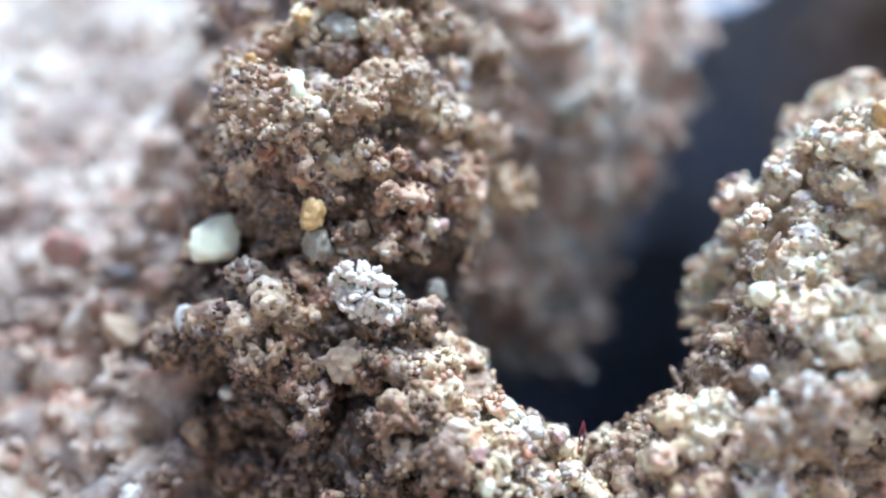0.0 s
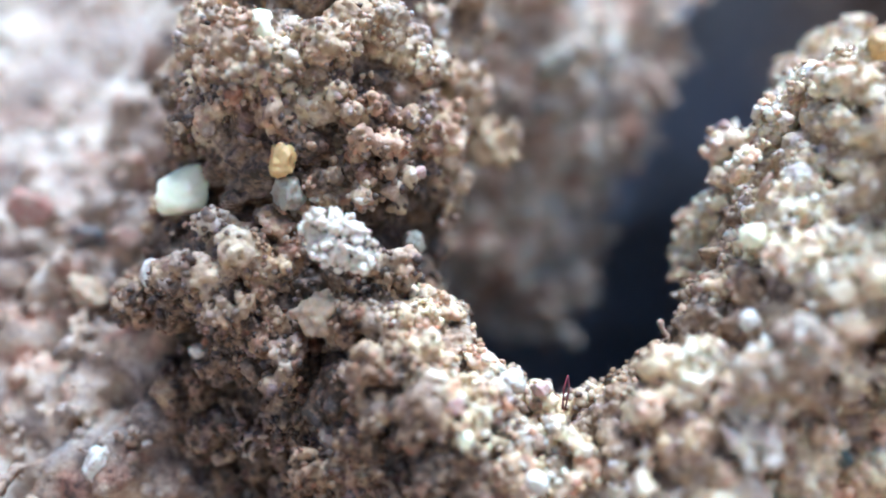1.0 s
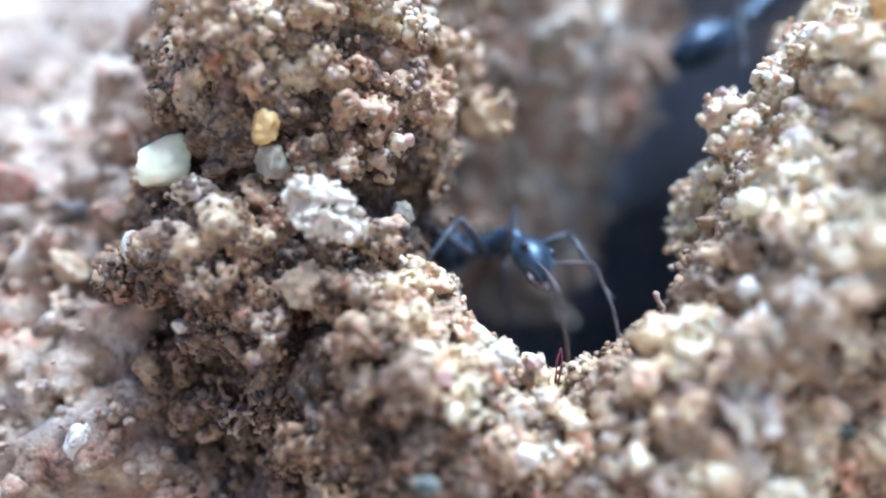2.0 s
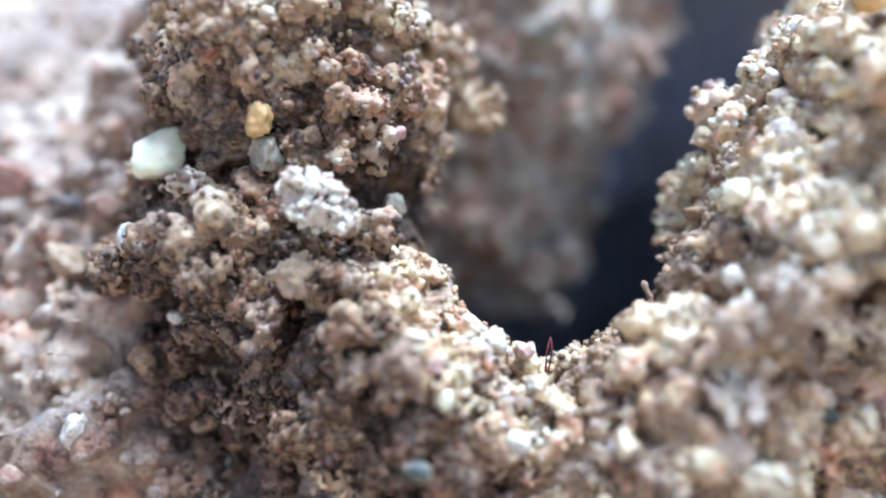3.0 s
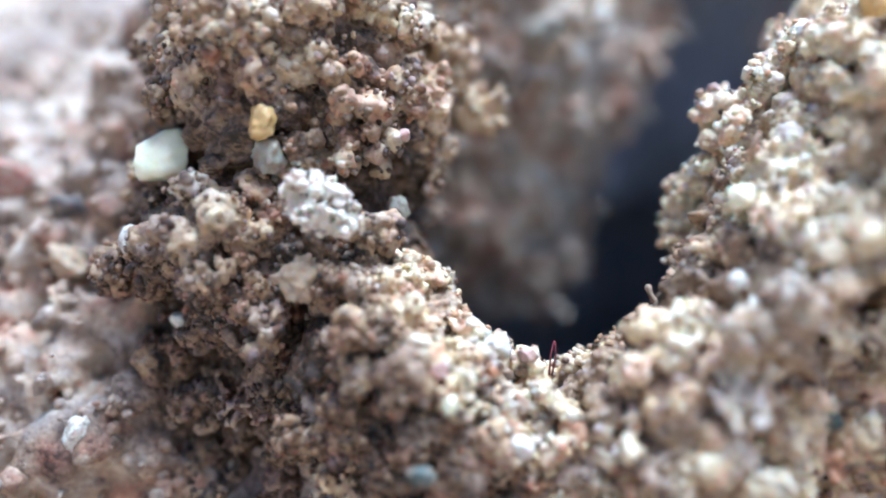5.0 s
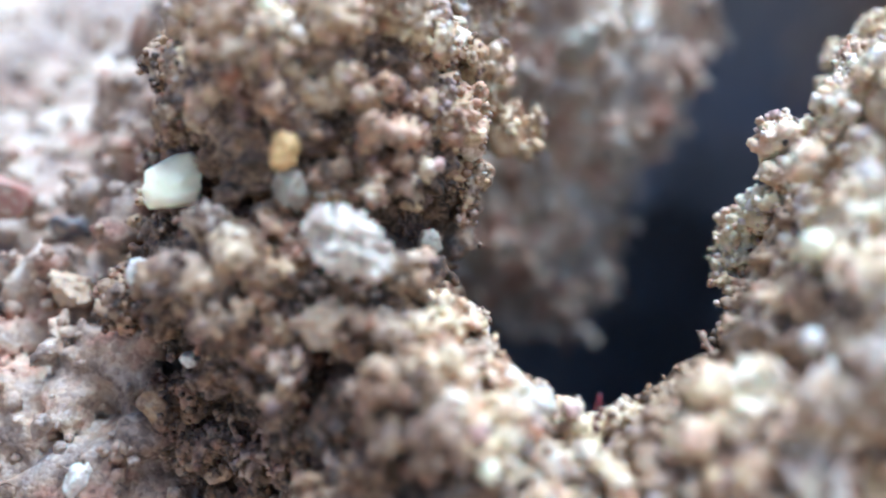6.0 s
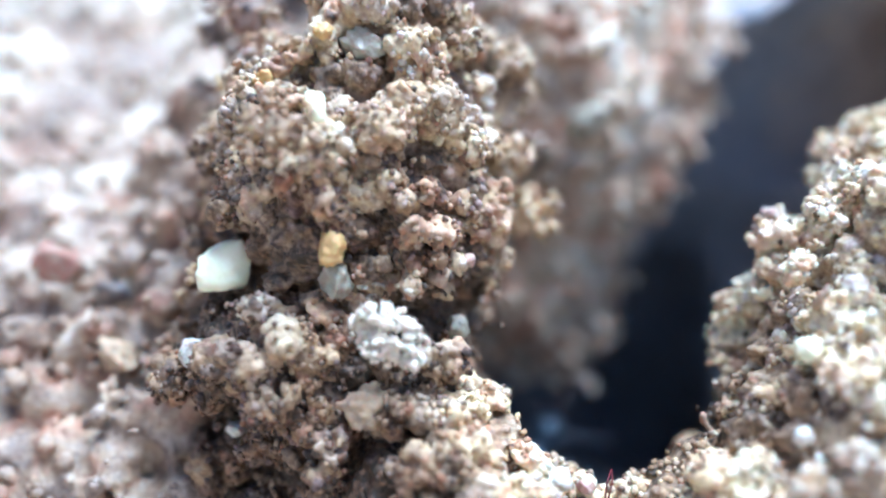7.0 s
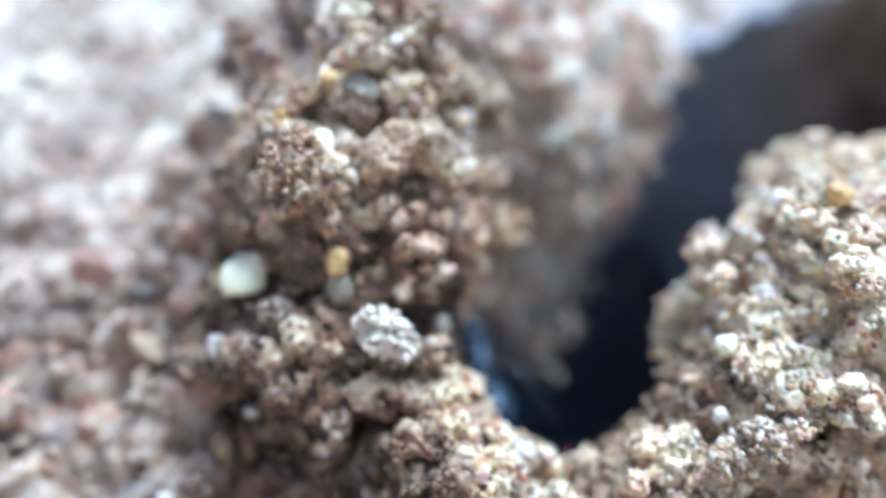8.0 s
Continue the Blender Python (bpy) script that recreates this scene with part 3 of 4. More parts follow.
def plain_material(name, low, high, rough_to, scale=5000, transmit=0.0, dirt=False):
    m, n, l, p = material(name)
    t = noise_node(n, l, scale, 4, 0.65)
    r = ramp_node(n, [(0.3, low), (0.7, high)])
    l.new(t.outputs[0], r.inputs[0])
    c = r.outputs[0]
    if dirt:
        crust = noise_node(n, l, 2600, 5, 0.7)
        cr = ramp_node(n, [(0.46, (0, 0, 0)), (0.62, (1, 1, 1))])
        l.new(crust.outputs[0], cr.inputs[0])
        c = mix_node(n, l, "MIX", cr.outputs[0], c, (0.36, 0.28, 0.20))
    l.new(c, p.inputs["Base Color"])
    p.inputs["Roughness"].default_value = rough_to
    p.inputs["Transmission Weight"].default_value = transmit
    p.inputs["Subsurface Weight"].default_value = 0.2
    p.inputs["Subsurface Scale"].default_value = 0.0003
    bump_to(n, l, p, t.outputs[0], 0.9 if dirt else 0.5, 0.00012 if dirt else 0.00008)
    return m


SHELL = ant_material()
EYE_SHELL = plain_material("ant_eye", (0.003, 0.003, 0.004), (0.01, 0.01, 0.012), 0.2)
LIMB = plain_material("ant_limb", (0.016, 0.018, 0.026), (0.06, 0.065, 0.08), 0.36, 3000)
FEELER = plain_material("ant_feeler", (0.05, 0.045, 0.05), (0.14, 0.12, 0.11), 0.45, 3000)
JAW = plain_material("ant_jaw", (0.02, 0.011, 0.010), (0.06, 0.03, 0.025), 0.4, 3000)
BELLY = plain_material("ant_belly", (0.008, 0.011, 0.018), (0.024, 0.033, 0.048), 0.3, 2500)
BELLY.node_tree.nodes["Principled BSDF"].inputs["Specular Tint"].default_value = (0.62, 0.82, 1.0, 1)
BELLY.node_tree.nodes["Principled BSDF"].inputs["Sheen Weight"].default_value = 0.15
BELLY.node_tree.nodes["Principled BSDF"].inputs["Sheen Tint"].default_value = (0.40, 0.66, 1.0, 1)


def tube(points, radii, sides=10, flat=1.0):
    """A closed tapered tube along points (millimetres); flat: height against width."""
    bm = bmesh.new()
    pts = [Vector(p) * 0.001 for p in points]
    rings = []
    for i, p in enumerate(pts):
        d = (pts[min(i + 1, len(pts) - 1)] - pts[max(i - 1, 0)]).normalized()
        side = d.cross(Vector((0, 0, 1)))
        side = side.normalized() if side.length > 0.05 else Vector((1, 0, 0))
        up = side.cross(d).normalized()
        r = radii[i] * 0.001
        rings.append([bm.verts.new(p + side * (r * math.cos(a)) + up * (r * flat * math.sin(a)))
                      for a in (2 * math.pi * k / sides for k in range(sides))])
    for a, b in zip(rings, rings[1:]):
        for k in range(sides):
            bm.faces.new((a[k], a[(k + 1) % sides], b[(k + 1) % sides], b[k]))
    bm.faces.new(rings[0][::-1])
    bm.faces.new(rings[-1])
    bmesh.ops.recalc_face_normals(bm, faces=bm.faces)
    return bm


def egg(centre, radii, taper=0.0, rings=14, sides=20):
    """An ellipsoid along y, its front end narrowed by taper."""
    ys = [math.cos(math.pi * i / rings) for i in range(rings + 1)]
    bm = bmesh.new()
    top = bm.verts.new((Vector(centre) + Vector((0, radii[1], 0))) * 0.001)
    end = bm.verts.new((Vector(centre) - Vector((0, radii[1], 0))) * 0.001)
    loops = []
    for y in ys[1:-1]:
        w = math.sqrt(1 - y * y) * (1 - taper * max(0, y))
        loops.append([bm.verts.new((Vector(centre) + Vector((radii[0] * w * math.cos(a), radii[1] * y, radii[2] * w * math.sin(a)))) * 0.001)
                      for a in (2 * math.pi * k / sides for k in range(sides))])
    for k in range(sides):
        bm.faces.new((top, loops[0][k], loops[0][(k + 1) % sides]))
        bm.faces.new((end, loops[-1][(k + 1) % sides], loops[-1][k]))
    for a, b in zip(loops, loops[1:]):
        for k in range(sides):
            bm.faces.new((a[k], b[k], b[(k + 1) % sides], a[(k + 1) % sides]))
    bmesh.ops.recalc_face_normals(bm, faces=bm.faces)
    return bm


def part(name, bm, mat, parent, label="", at=(0, 0, 0)):
    me = bpy.data.meshes.new(name)
    for f in bm.faces:
        f.smooth = True
    bm.to_mesh(me)
    bm.free()
    me.materials.append(mat)
    ob = new(name, me)
    ob.parent = parent
    ob.location = [v * 0.001 for v in at]
    if label:
        ob["label"] = label
    return ob


# hip, knee, ankle and toe of each leg; y runs forward, z up, x to the ant's right
LEGS = [
    ((0.35, 0.9, 0.55), (1.7, 2.1, 1.75), (2.7, 3.2, 0.1), (3.1, 3.9, -0.6)),
    ((0.38, 0.1, 0.5), (2.0, 0.3, 1.85), (3.5, 0.4, 0.1), (4.3, 0.5, -0.5)),
    ((0.35, -0.7, 0.5), (1.8, -1.7, 1.9), (3.2, -3.2, 0.3), (4.0, -4.0, -0.5)),
]


def make_ant(label):
    ant = new("ant")
    ant.scale = (0.84, 0.84, 0.84)
    tagged(ant, label, "ant", group="ants at the nest hole")
    part("thorax", tube([(0, 1.6, 0.95), (0, 1.35, 1.0), (0, 0.9, 1.05), (0, 0.4, 1.02), (0, 0.0, 0.9), (0, -0.5, 0.88), (0, -1.0, 0.85), (0, -1.35, 0.7)],
                        [0.16, 0.36, 0.52, 0.5, 0.38, 0.42, 0.38, 0.14], 16, 1.1), SHELL, ant)
    part("waist", tube([(0, -1.25, 0.65), (0, -1.5, 0.75), (0, -1.65, 0.95), (0, -1.8, 0.75), (0, -2.0, 0.68)], [0.12, 0.17, 0.2, 0.17, 0.13], 12), SHELL, ant)
    ys = np.linspace(-1.9, -5.2, 23)
    widths = []
    for i, y in enumerate(ys):
        u = (y + 1.9) / -3.3
        w = 1.12 * math.sqrt(max(0.0, 1 - (2 * u - 0.92) ** 2 / 1.18)) if u < 0.99 else 0.05
        widths.append(max(0.05, w * (0.955 if i in (6, 11, 15, 18) else 1.0)))
    part("gaster", tube([(0, y, 0.75 + 0.12 * math.sin((y + 1.9) * -0.9)) for y in ys], widths, 20, 0.95), BELLY, ant, "striped dark abdomen with paler bands")
    head = part("head", egg((0, 1.0, 0.0), (0.78, 1.08, 0.64), 0.3), SHELL, ant, at=(0, 1.65, 1.0))
    for sx in (-1, 1):
        part("eye", egg((0.58 * sx, 0.9, 0.36), (0.15, 0.24, 0.22), 0, 8, 12), EYE_SHELL, head)
        part("jaw", tube([(0.34 * sx, 1.7, -0.12), (0.38 * sx, 1.95, -0.16), (0.22 * sx, 2.2, -0.2), (0.03 * sx, 2.32, -0.22)], [0.22, 0.2, 0.13, 0.03], 10, 0.6), JAW, head, "reddish brown jaw")
    feelers = []
    for sx in (-1, 1):
        pts = [(0, 0, 0), (0.75 * sx, 0.35, 0.35), (1.5 * sx, 0.65, 0.5), (1.62 * sx, 0.8, 0.42), (1.78 * sx, 1.35, 0.0), (1.9 * sx, 2.1, -0.5), (1.92 * sx, 2.8, -1.1), (1.8 * sx, 3.5, -1.8)]
        feelers.append(part("antenna", tube(pts, [0.06, 0.055, 0.07, 0.06, 0.06, 0.065, 0.07, 0.04], 8), FEELER, head, "thin grey elbowed antenna", at=(0.3 * sx, 1.45, 0.3)))
    legs = []
    for sx in (-1, 1):
        for hip, knee, ankle, toe in LEGS:
            h, k, a, t = [Vector((v[0] * sx, v[1], v[2])) for v in (hip, knee, ankle, toe)]
            leg = part("leg", tube([(0, 0, 0), (k - h) * 0.12, (k - h) * 0.35, (k - h) * 0.7, k - h], [0.17, 0.13, 0.17, 0.13, 0.085], 10), LIMB, ant, at=h)
            shin = part("shin", tube([(0, 0, 0), (a - k) * 0.4, (a - k) * 0.96, a - k, (a - k) + (t - a) * 0.35, (a - k) + (t - a) * 0.7, t - k],
                                     [0.085, 0.12, 0.085, 0.05, 0.055, 0.045, 0.03], 10), LIMB, leg, at=k - h)
            legs.append((leg, h, shin, k - h, sx))
    return ant, head, feelers, legs


climber = make_ant("blue-black ant climbing out of the nest hole")
runner = make_ant("blue-black ant running in the cleft behind the mound")


# ---- marked pebbles and debris ----
def settled(place, into=0.0):
    """The place moved along y until it lies on the skin of the nest's wall."""
    q = np.concatenate(SKINS)
    near = q[((q[:, [0, 2]] - np.array(place)[[0, 2]]) ** 2).sum(1) < 0.3 ** 2]
    near = near[np.abs(near[:, 1] - place[1]) < 3]
    y = np.percentile(near[:, 1], 4) if len(near) else place[1]
    return np.array([place[0], y + into, place[2]])


def mineral(name, label, place, size, mat, seed, turn=(0, 0, 0), level=4, crust=0.0):
    """One pebble: a chipped, uneven stone; place in bank axes, size in millimetres across."""
    rs = np.random.RandomState(seed)
    bm = bmesh.new()
    bmesh.ops.create_icosphere(bm, subdivisions=level, radius=1)
    p = np.array([v.co[:] for v in bm.verts])
    tris = np.array([[v.index for v in f.verts] for f in bm.faces])
    bm.free()
    p = p * (1 + 0.3 * wave(p + seed * 3.7, 0.9, 3))[:, None]
    for _ in range(9):
        d = rs.randn(3)
        d /= np.linalg.norm(d)
        p = p - np.clip(p @ d - rs.uniform(0.6, 0.85), 0, None)[:, None] * d * 0.9
    p = p * (1 + 0.09 * wave(p + seed, 0.3, 2))[:, None]
    if crust:
        p = p * (1 + crust * (knobs(p + seed, 0.5) - 0.3) + 0.5 * crust * (knobs(p - seed, 0.24) - 0.3))[:, None]
    p = p * np.array(size) / 2
    p = p @ np.array(Euler([radians(v) for v in turn]).to_matrix()).T
    w = to_world(p + settled(place, -size[1] * 0.17))
    base = np.array([w[:, 0].mean(), w[:, 1].mean(), w[:, 2].min()])
    ob = new(name, mesh_of(name, w - base, tris, mat))
    ob.location = base * 0.001
    return tagged(ob, label, "pebble")


QUARTZ = plain_material("milky_quartz", (0.80, 0.77, 0.48), (0.95, 0.92, 0.68), 0.4, 1500)
CLEAR = plain_material("grey_clear_quartz", (0.38, 0.36, 0.26), (0.60, 0.57, 0.44), 0.3, 1500, 0.2, dirt=True)
AMBER = plain_material("amber_grain", (0.46, 0.27, 0.07), (0.70, 0.50, 0.22), 0.45, 2500)
CREAM = plain_material("cream_crystal", (0.58, 0.48, 0.36), (0.86, 0.78, 0.64), 0.5, 2500)
WHITE = plain_material("white_quartz", (0.62, 0.58, 0.48), (0.87, 0.84, 0.74), 0.5, 2500, dirt=True)
TAN = plain_material("tan_stone", (0.36, 0.25, 0.14), (0.56, 0.42, 0.26), 0.8, 2500, dirt=True)
RUST = plain_material("rust_red_stone", (0.22, 0.09, 0.06), (0.38, 0.19, 0.14), 0.8, 1500, dirt=True)
SLATE = plain_material("dark_slate", (0.07, 0.075, 0.085), (0.17, 0.18, 0.20), 0.7, 1500, dirt=True)
LEAFY = plain_material("green_grain", (0.04, 0.055, 0.045), (0.11, 0.135, 0.11), 0.6, 2500, dirt=True)
CORAL = plain_material("pink_feldspar", (0.45, 0.27, 0.21), (0.62, 0.45, 0.38), 0.6, 2500, dirt=True)

PEBBLES = [
    ("quartz_pebble", "large milky greenish-white quartz pebble in the pillar", (-7.26, 24.14, 0.21), (1.85, 1.5, 1.5), QUARTZ),
    ("amber_grain", "small amber yellow grain in the pillar", (-3.92, 22.83, 1.04), (0.75, 0.8, 0.95), AMBER),
    ("clear_pebble", "grey half-clear quartz pebble in the pillar", (-3.76, 23.3, 0.1), (1.15, 0.9, 1.0), CLEAR),
    ("tan_pebble", "rounded tan clump of packed sand on the pillar", (-2.95, 22.57, -3.35), (1.2, 1.1, 1.2), TAN),
    ("white_shard", "chipped white shard at the pillar's edge", (-8.1, 23.93, -2.19), (0.9, 0.8, 1.1), WHITE),
    ("white_shard", "small white shard low on the pillar", (-6.9, 24.24, -4.6), (0.75, 0.6, 0.5), WHITE),
    ("clear_pebble", "pale clear grain on the pillar's flank", (-0.21, 24.56, -1.36), (0.7, 0.6, 0.9), CLEAR),
    ("clear_pebble", "pale upright quartz grain high on the pillar", (-4.39, 23.62, 4.91), (0.7, 0.7, 1.2), QUARTZ),
    ("grey_pebble", "flat grey stone near the pillar's top", (-3.24, 23.72, 6.9), (1.3, 0.8, 0.9), CLEAR),
    ("white_shard", "flat white flake on the pillar's tip", (-2.09, 23.93, 8.67), (0.8, 0.5, 0.6), WHITE),
    ("amber_grain", "yellow grain near the pillar's top", (-4.34, 23.83, 7.21), (0.5, 0.5, 0.5), AMBER),
    ("amber_grain", "yellow grain on the pillar's shoulder", (-6.06, 24.98, 5.85), (0.5, 0.5, 0.6), AMBER),
    ("white_shard", "round white grain on the saddle", (2.6, 22.4, -5.2), (0.8, 0.8, 0.75), WHITE),
    ("quartz_pebble", "pale green quartz grain below the saddle", (1.2, 21.3, -6.4), (0.6, 0.5, 0.65), QUARTZ),
    ("white_shard", "white grain under the saddle", (3.0, 20.7, -7.6), (0.8, 0.7, 0.7), WHITE),
    ("white_shard", "bluish white grain on the mound", (8.4, 18.9, -3.4), (0.55, 0.5, 0.6), WHITE),
    ("quartz_pebble", "pale quartz grain on the mound's crest", (8.8, 22.6, -1.2), (0.8, 0.8, 0.7), QUARTZ),
    ("amber_grain", "cream yellow stone on the mound's top", (12.4, 20.6, 3.8), (0.9, 0.8, 0.7), AMBER),
    ("quartz_pebble", "pale pebble on the brown lump", (5.3, 33.3, 6.0), (1.6, 1.2, 1.6), CLEAR),
    ("red_pebble", "rust red stone in the pale bank", (-14.2, 29.0, 0.0), (2.0, 1.6, 1.5), RUST),
    ("slate_pebble", "dark grey stone in the pale bank", (-12.4, 28.4, -1.0), (1.5, 1.2, 0.9), SLATE),
    ("tan_pebble", "pale tan stone in the bank", (-11.5, 27.6, -2.9), (1.6, 1.2, 1.0), TAN),
    ("quartz_pebble", "white grain low on the bank", (-9.9, 25.3, -8.0), (1.3, 1.0, 0.9), WHITE),
    ("green_grain", "dark green grain under the mound", (11.0, 20.8, -7.0), (0.5, 0.5, 0.5), LEAFY),
    ("green_grain", "dark green grain beside the saddle", (0.4, 22.3, -8.1), (0.9, 0.7, 0.6), LEAFY),
    ("coral_grain", "coral pink grain on the saddle's lip", (1.0, 21.3, -5.6), (0.6, 0.5, 0.6), CORAL),
    ("coral_grain", "coral pink grain on the saddle", (3.4, 22.0, -5.5), (0.55, 0.5, 0.45), CORAL),
    ("coral_grain", "purplish pink grain at the pillar's flank", (0.0, 25.39, 0.73), (0.4, 0.4, 0.4), CORAL),
]
for i, (name, label, place, size, mat) in enumerate(PEBBLES):
    mineral(name, label, place, size, mat, 100 + i, (23 * i % 70 - 35, 41 * i % 60 - 30, 67 * i % 180), crust=0.55 if mat is TAN else 0.35 if mat in (AMBER, CLEAR) else 0.08)


def crystal_cluster():
    """White cluster of many small crystals standing out of the pillar."""
    rs = np.random.RandomState(77)
    centre = to_world(settled((-2.2, 22.9, -1.25), -0.4)[None])[0]
    ob = new("crystal_cluster")
    ob.location = centre * 0.001
    tagged(ob, "crusty cluster of small white quartz crystals on the pillar", "crystals")
    side, up, out = BANK[:3, 0], BANK[:3, 2], -BANK[:3, 1]
    for i in range(290):
        u, v = rs.uniform(-1, 1, 2)
        rim = max(0.0, 1 - u * u - v * v)
        if rim <= 0.02:
            u, v, rim = 0.7 * u, 0.7 * v, 0.3
        hump = 0.5 + 0.5 * math.sin(4.1 * u + 1.0) * math.cos(4.7 * v)
        p = side * u * 1.1 + up * (v * 0.85 - 0.3 * u) + out * (0.05 + 0.3 * rim ** 0.5 + 0.6 * hump * rs.rand())
        g = new("crystal", CRYSTALS[rs.randint(len(CRYSTALS))])
        g.parent = ob
        r = 0.077 * math.exp(0.4 * rs.randn())
        g.matrix_basis = Matrix.LocRotScale(p * 0.001, Euler(rs.uniform(0, 6.28, 3)), (r, r, r * rs.uniform(1, 1.5)))


CRYSTALS = [mesh_of("crystal", s, FINE_TRIS, CREAM, False) for s in FINE[:5]]
crystal_cluster()


def stalk(name, label, points, radii, mat, category):
    pts = [to_world(np.array([p], float))[0] for p in points]
    bm = tube([p - pts[0] for p in pts], radii, 8)
    ob = part(name, bm, mat, None)
    ob.location = Vector(pts[0]) * 0.001
    return tagged(ob, label, category)


STRAW = plain_material("dry_stalk", (0.30, 0.20, 0.13), (0.52, 0.40, 0.28), 0.8, 4000)
HAIR = plain_material("red_bristle", (0.10, 0.02, 0.03), (0.22, 0.05, 0.06), 0.4, 3000)
stalk("twig", "tiny knobbed root stub sticking out of the mound's edge", [(9.6, 23.5, -4.9), (8.0, 23.6, -4.45), (7.5, 23.65, -4.3), (7.3, 23.7, -4.1), (7.2, 23.7, -3.9), (7.16, 23.7, -3.76), (7.14, 23.7, -3.68)], [0.13, 0.11, 0.085, 0.07, 0.075, 0.11, 0.04], STRAW, "twig")
stalk("twig", "tiny dry spike on the mound", [(9.2, 21.4, -0.2), (9.2, 21.1, 0.15), (9.3, 20.95, 0.45)], [0.14, 0.09, 0.04], STRAW, "twig")
stalk("bristle", "fine dark red bristle standing on the saddle", [(4.1, 23.0, -6.2), (4.15, 23.0, -5.6), (4.25, 22.96, -5.2)], [0.035, 0.028, 0.01], HAIR, "bristle")
stalk("bristle", "second fine red bristle on the saddle", [(4.18, 23.0, -6.2), (4.3, 23.0, -5.6), (4.27, 22.96, -5.22)], [0.03, 0.022, 0.01], HAIR, "bristle")


# ---- what moves ----
def stride(ant, start, end, beat, spread, held=()):
    """Legs swing in two sets of three, and the antennae tap, from start to end; at rest outside. held: of a leg, degrees by which it is lifted and swung back."""
    body, head, feelers, legs = ant
    steps = [0.0] + [round(start + 0.1 * k, 2) for k in range(int(round((end - start) * 10)) + 1)] + [8.0]
    for i, (leg, hip, shin, knee, sx) in enumerate(legs):
        rows = []
        for t in steps:
            a = 2 * math.pi * beat * t + math.pi * (i % 2)
            on = start <= t <= end
            lift, swing = dict(held).get(i, (0, 0))
            rows.append((t, pose(*(hip * 0.001), 0, sx * (6 * math.cos(a) - lift) if on else 0, spread * math.sin(a) - sx * swing if on else 0)))
        walk(leg, rows)
    for i, f in enumerate(feelers):
        place = f.location.copy()
        walk(f, [(t, pose(*place, 14 * math.sin(4.1 * t + 2 * i), 0, 58 * i + 12 * math.cos(3.3 * t + i))) for t in steps])


def on_bank(rows):
    """Rows of seconds, x, y, z in millimetres, pitch and heading, in the bank's axes."""
    bank = pose(0, 0, EYE, TILT)
    return [(t, bank @ pose(x * 0.001, y * 0.001, z * 0.001, rx, ry, rz)) for t, x, y, z, rx, ry, rz in rows]


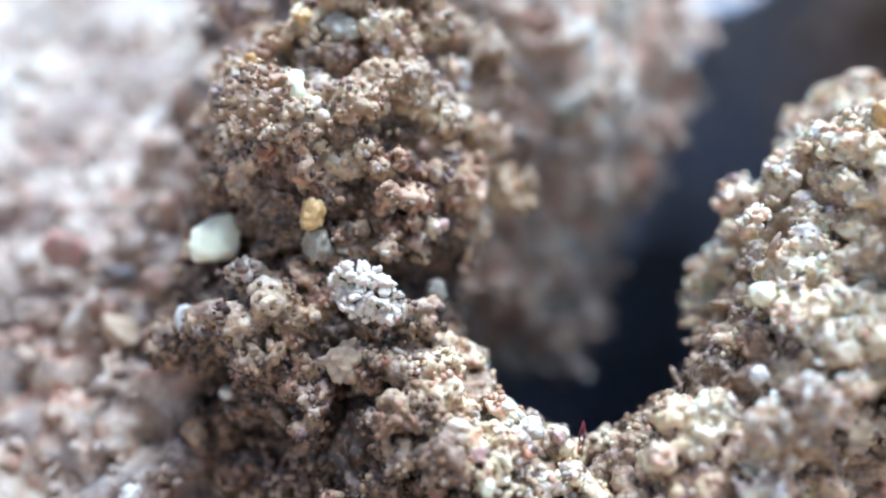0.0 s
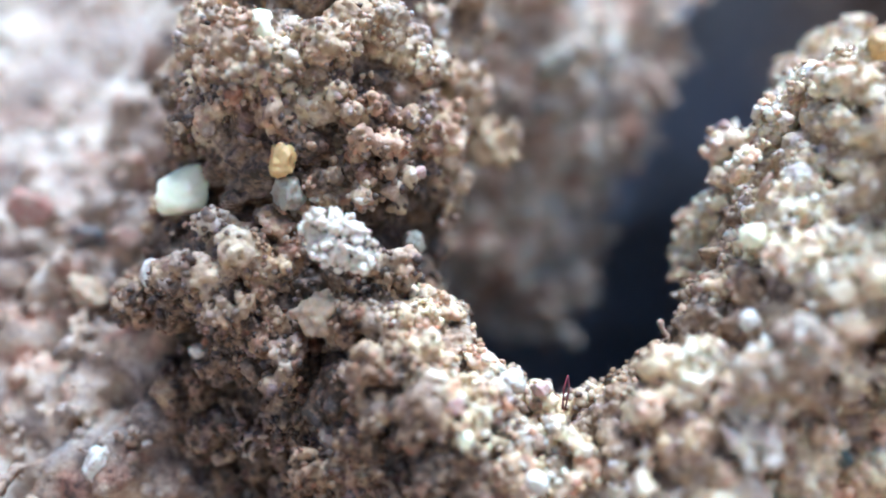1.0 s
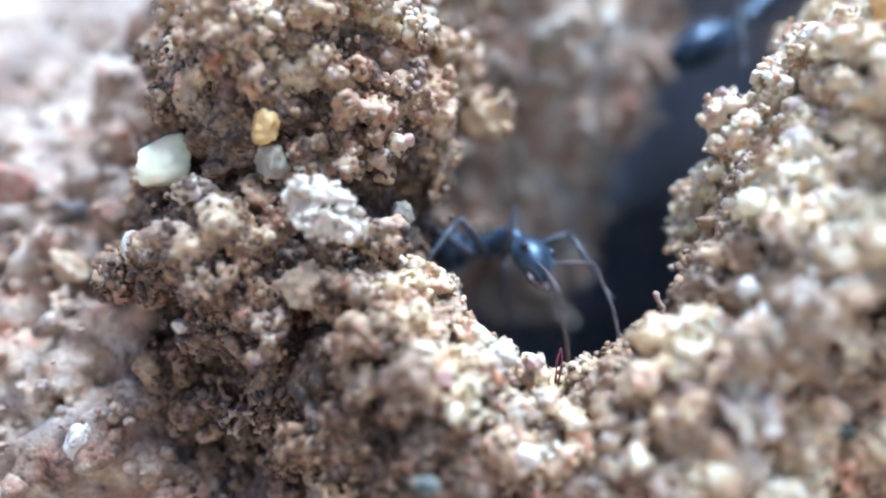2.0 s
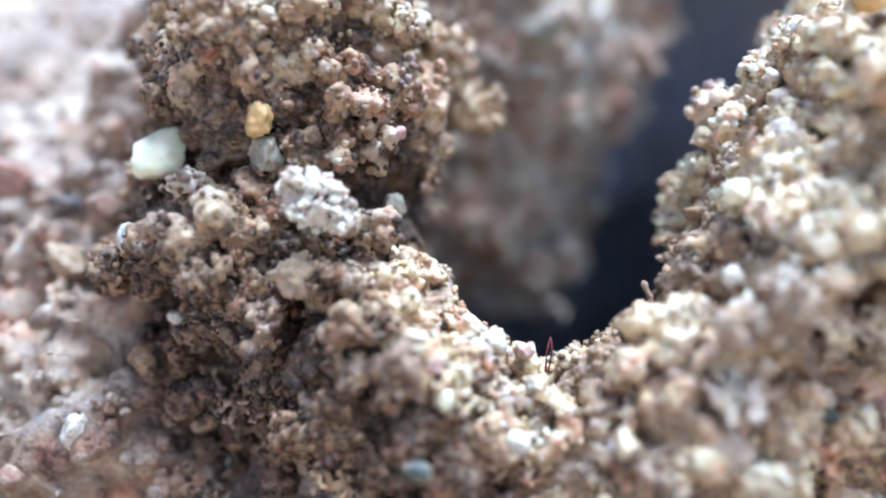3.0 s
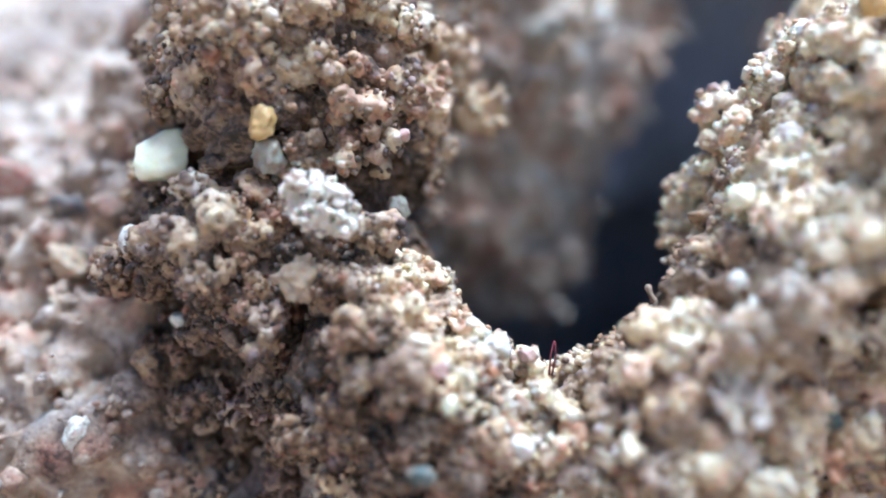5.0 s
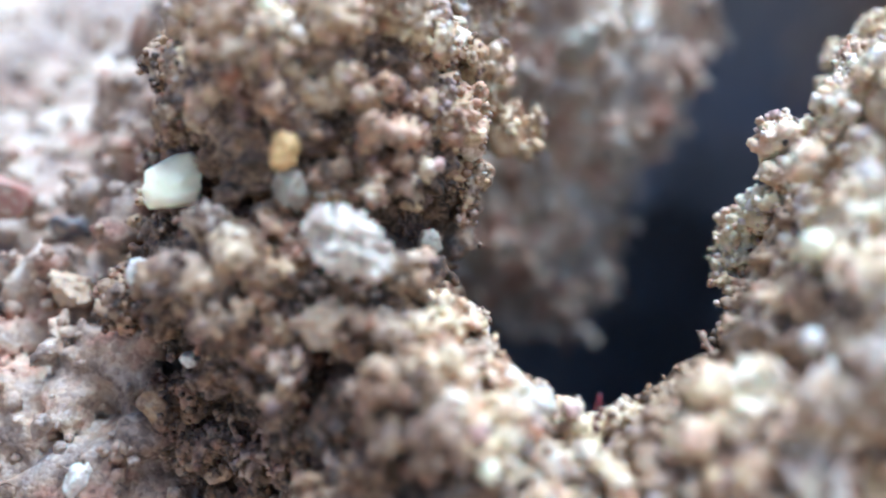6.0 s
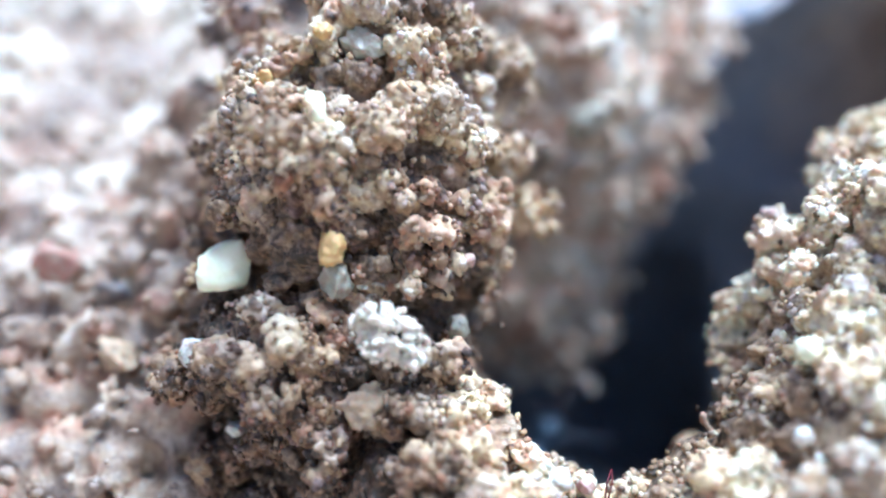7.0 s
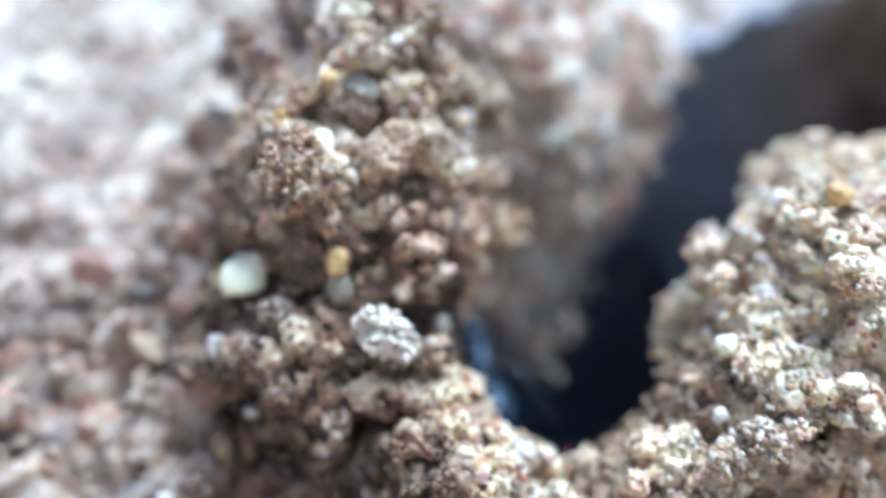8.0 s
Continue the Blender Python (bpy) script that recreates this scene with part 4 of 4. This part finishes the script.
def motions():
    # comes up from the shaft, looks over the saddle, turns aside and goes down behind the pillar
    walk(climber[0], on_bank([
        (0.0, 5.0, 31.0, -11.0, 25, 0, -165), (1.2, 4.0, 30.0, -8.5, 25, 0, -165), (1.4, 2.6, 27.4, -4.2, 18, 0, -168),
        (1.5, 3.3, 26.3, -3.65, 16, 0, -172), (1.6, 3.4, 26.1, -3.2, 14, 0, -174), (1.7, 2.7, 25.9, -3.2, 12, 0, -175),
        (1.8, 2.5, 25.9, -3.0, 10, 0, -172), (1.9, 2.6, 26.3, -3.0, 6, 0, -160), (2.0, 2.7, 26.7, -3.1, 3, 0, -140),
        (2.1, 2.5, 26.9, -3.7, -6, 0, -110), (2.2, -0.2, 27.7, -4.2, -4, 0, -100), (2.5, 1.2, 30.5, -10.5, -10, 0, -80),
        (3.2, 6.0, 41.0, -15.5, 0, 0, -60), (6.9, 4.5, 36.0, -11.0, 40, 0, -40), (7.3, 2.6, 33.8, -4.8, 38, 0, -15), (7.5, 2.9, 33.2, -3.6, 40, 0, -5),
        (7.7, 2.6, 33.3, -4.0, 36, 0, 0), (8.0, 2.2, 33.6, -5.0, 32, 0, 8)]))
    neck = climber[1].location.copy()
    walk(climber[1], [(t, pose(*neck, rx, ry, rz)) for t, rx, ry, rz in [
        (0.0, 0, 0, 0), (1.3, -10, 0, 0), (1.4, -25, 0, 0), (1.5, -50, 8, -5), (1.7, -52, 5, 0), (1.8, -45, 0, 5), (1.9, -45, -10, 0), (2.0, -48, -12, -8), (2.1, -30, 0, 0), (2.3, 0, 0, 0), (8.0, 0, 0, 0)]])
    stride(climber, 1.2, 2.4, 1.3, 9, {0: (-24, -5), 1: (-34, 45), 2: (-25, 15), 3: (32, 0)}.items())
    # runs in and out of the cleft behind the mound
    walk(runner[0], on_bank([
        (0.0, 19.0, 40.0, -4.0, 20, 0, -60), (1.1, 17.5, 39.5, -4.0, 30, 0, -50), (1.3, 15.0, 39.0, -3.4, 40, 0, -40), (1.4, 13.6, 38.6, -2.4, 45, 0, -40), (1.5, 13.6, 37.0, 0.8, 48, 0, -45),
        (1.6, 14.2, 34.6, 3.6, 45, 0, -60), (1.7, 14.6, 33.4, 5.2, 38, 0, -70), (1.9, 14.4, 33.2, 6.0, 32, 0, -75), (2.0, 14.3, 33.1, 6.3, 30, 0, -75),
        (2.2, 14.1, 33.0, 6.4, 30, 0, -75), (2.7, 17.0, 34.0, 12.0, 30, 0, -70), (3.1, 19.0, 38.5, 3.0, 35, 0, -50), (3.4, 18.5, 39.5, -1.0, 45, 0, -50), (3.6, 17.0, 38.0, 2.5, 45, 0, -50),
        (3.8, 15.6, 36.0, 8.0, 45, 0, -55), (4.0, 16.2, 35.5, 9.6, 45, 0, -60), (4.3, 18.0, 35.0, 12.0, 35, 0, -60), (5.3, 21.0, 34.0, 14.0, 20, 0, -60), (6.2, 22.0, 31.0, 14.0, 35, 0, -75),
        (6.4, 9.5, 26.0, 12.5, 40, 0, -80), (6.5, 11.9, 22.9, 5.6, 42, 0, -82), (6.6, 18.4, 27.0, 11.5, 38, 0, -84), (6.7, 22.0, 29.5, 14.0, 30, 0, -86),
        (7.0, 26.0, 32.0, 14.0, 10, 0, -90), (8.0, 30.0, 36.0, 13.0, 0, 0, -95)]))
    stride(runner, 1.2, 7.0, 1.7, 15)


motions()
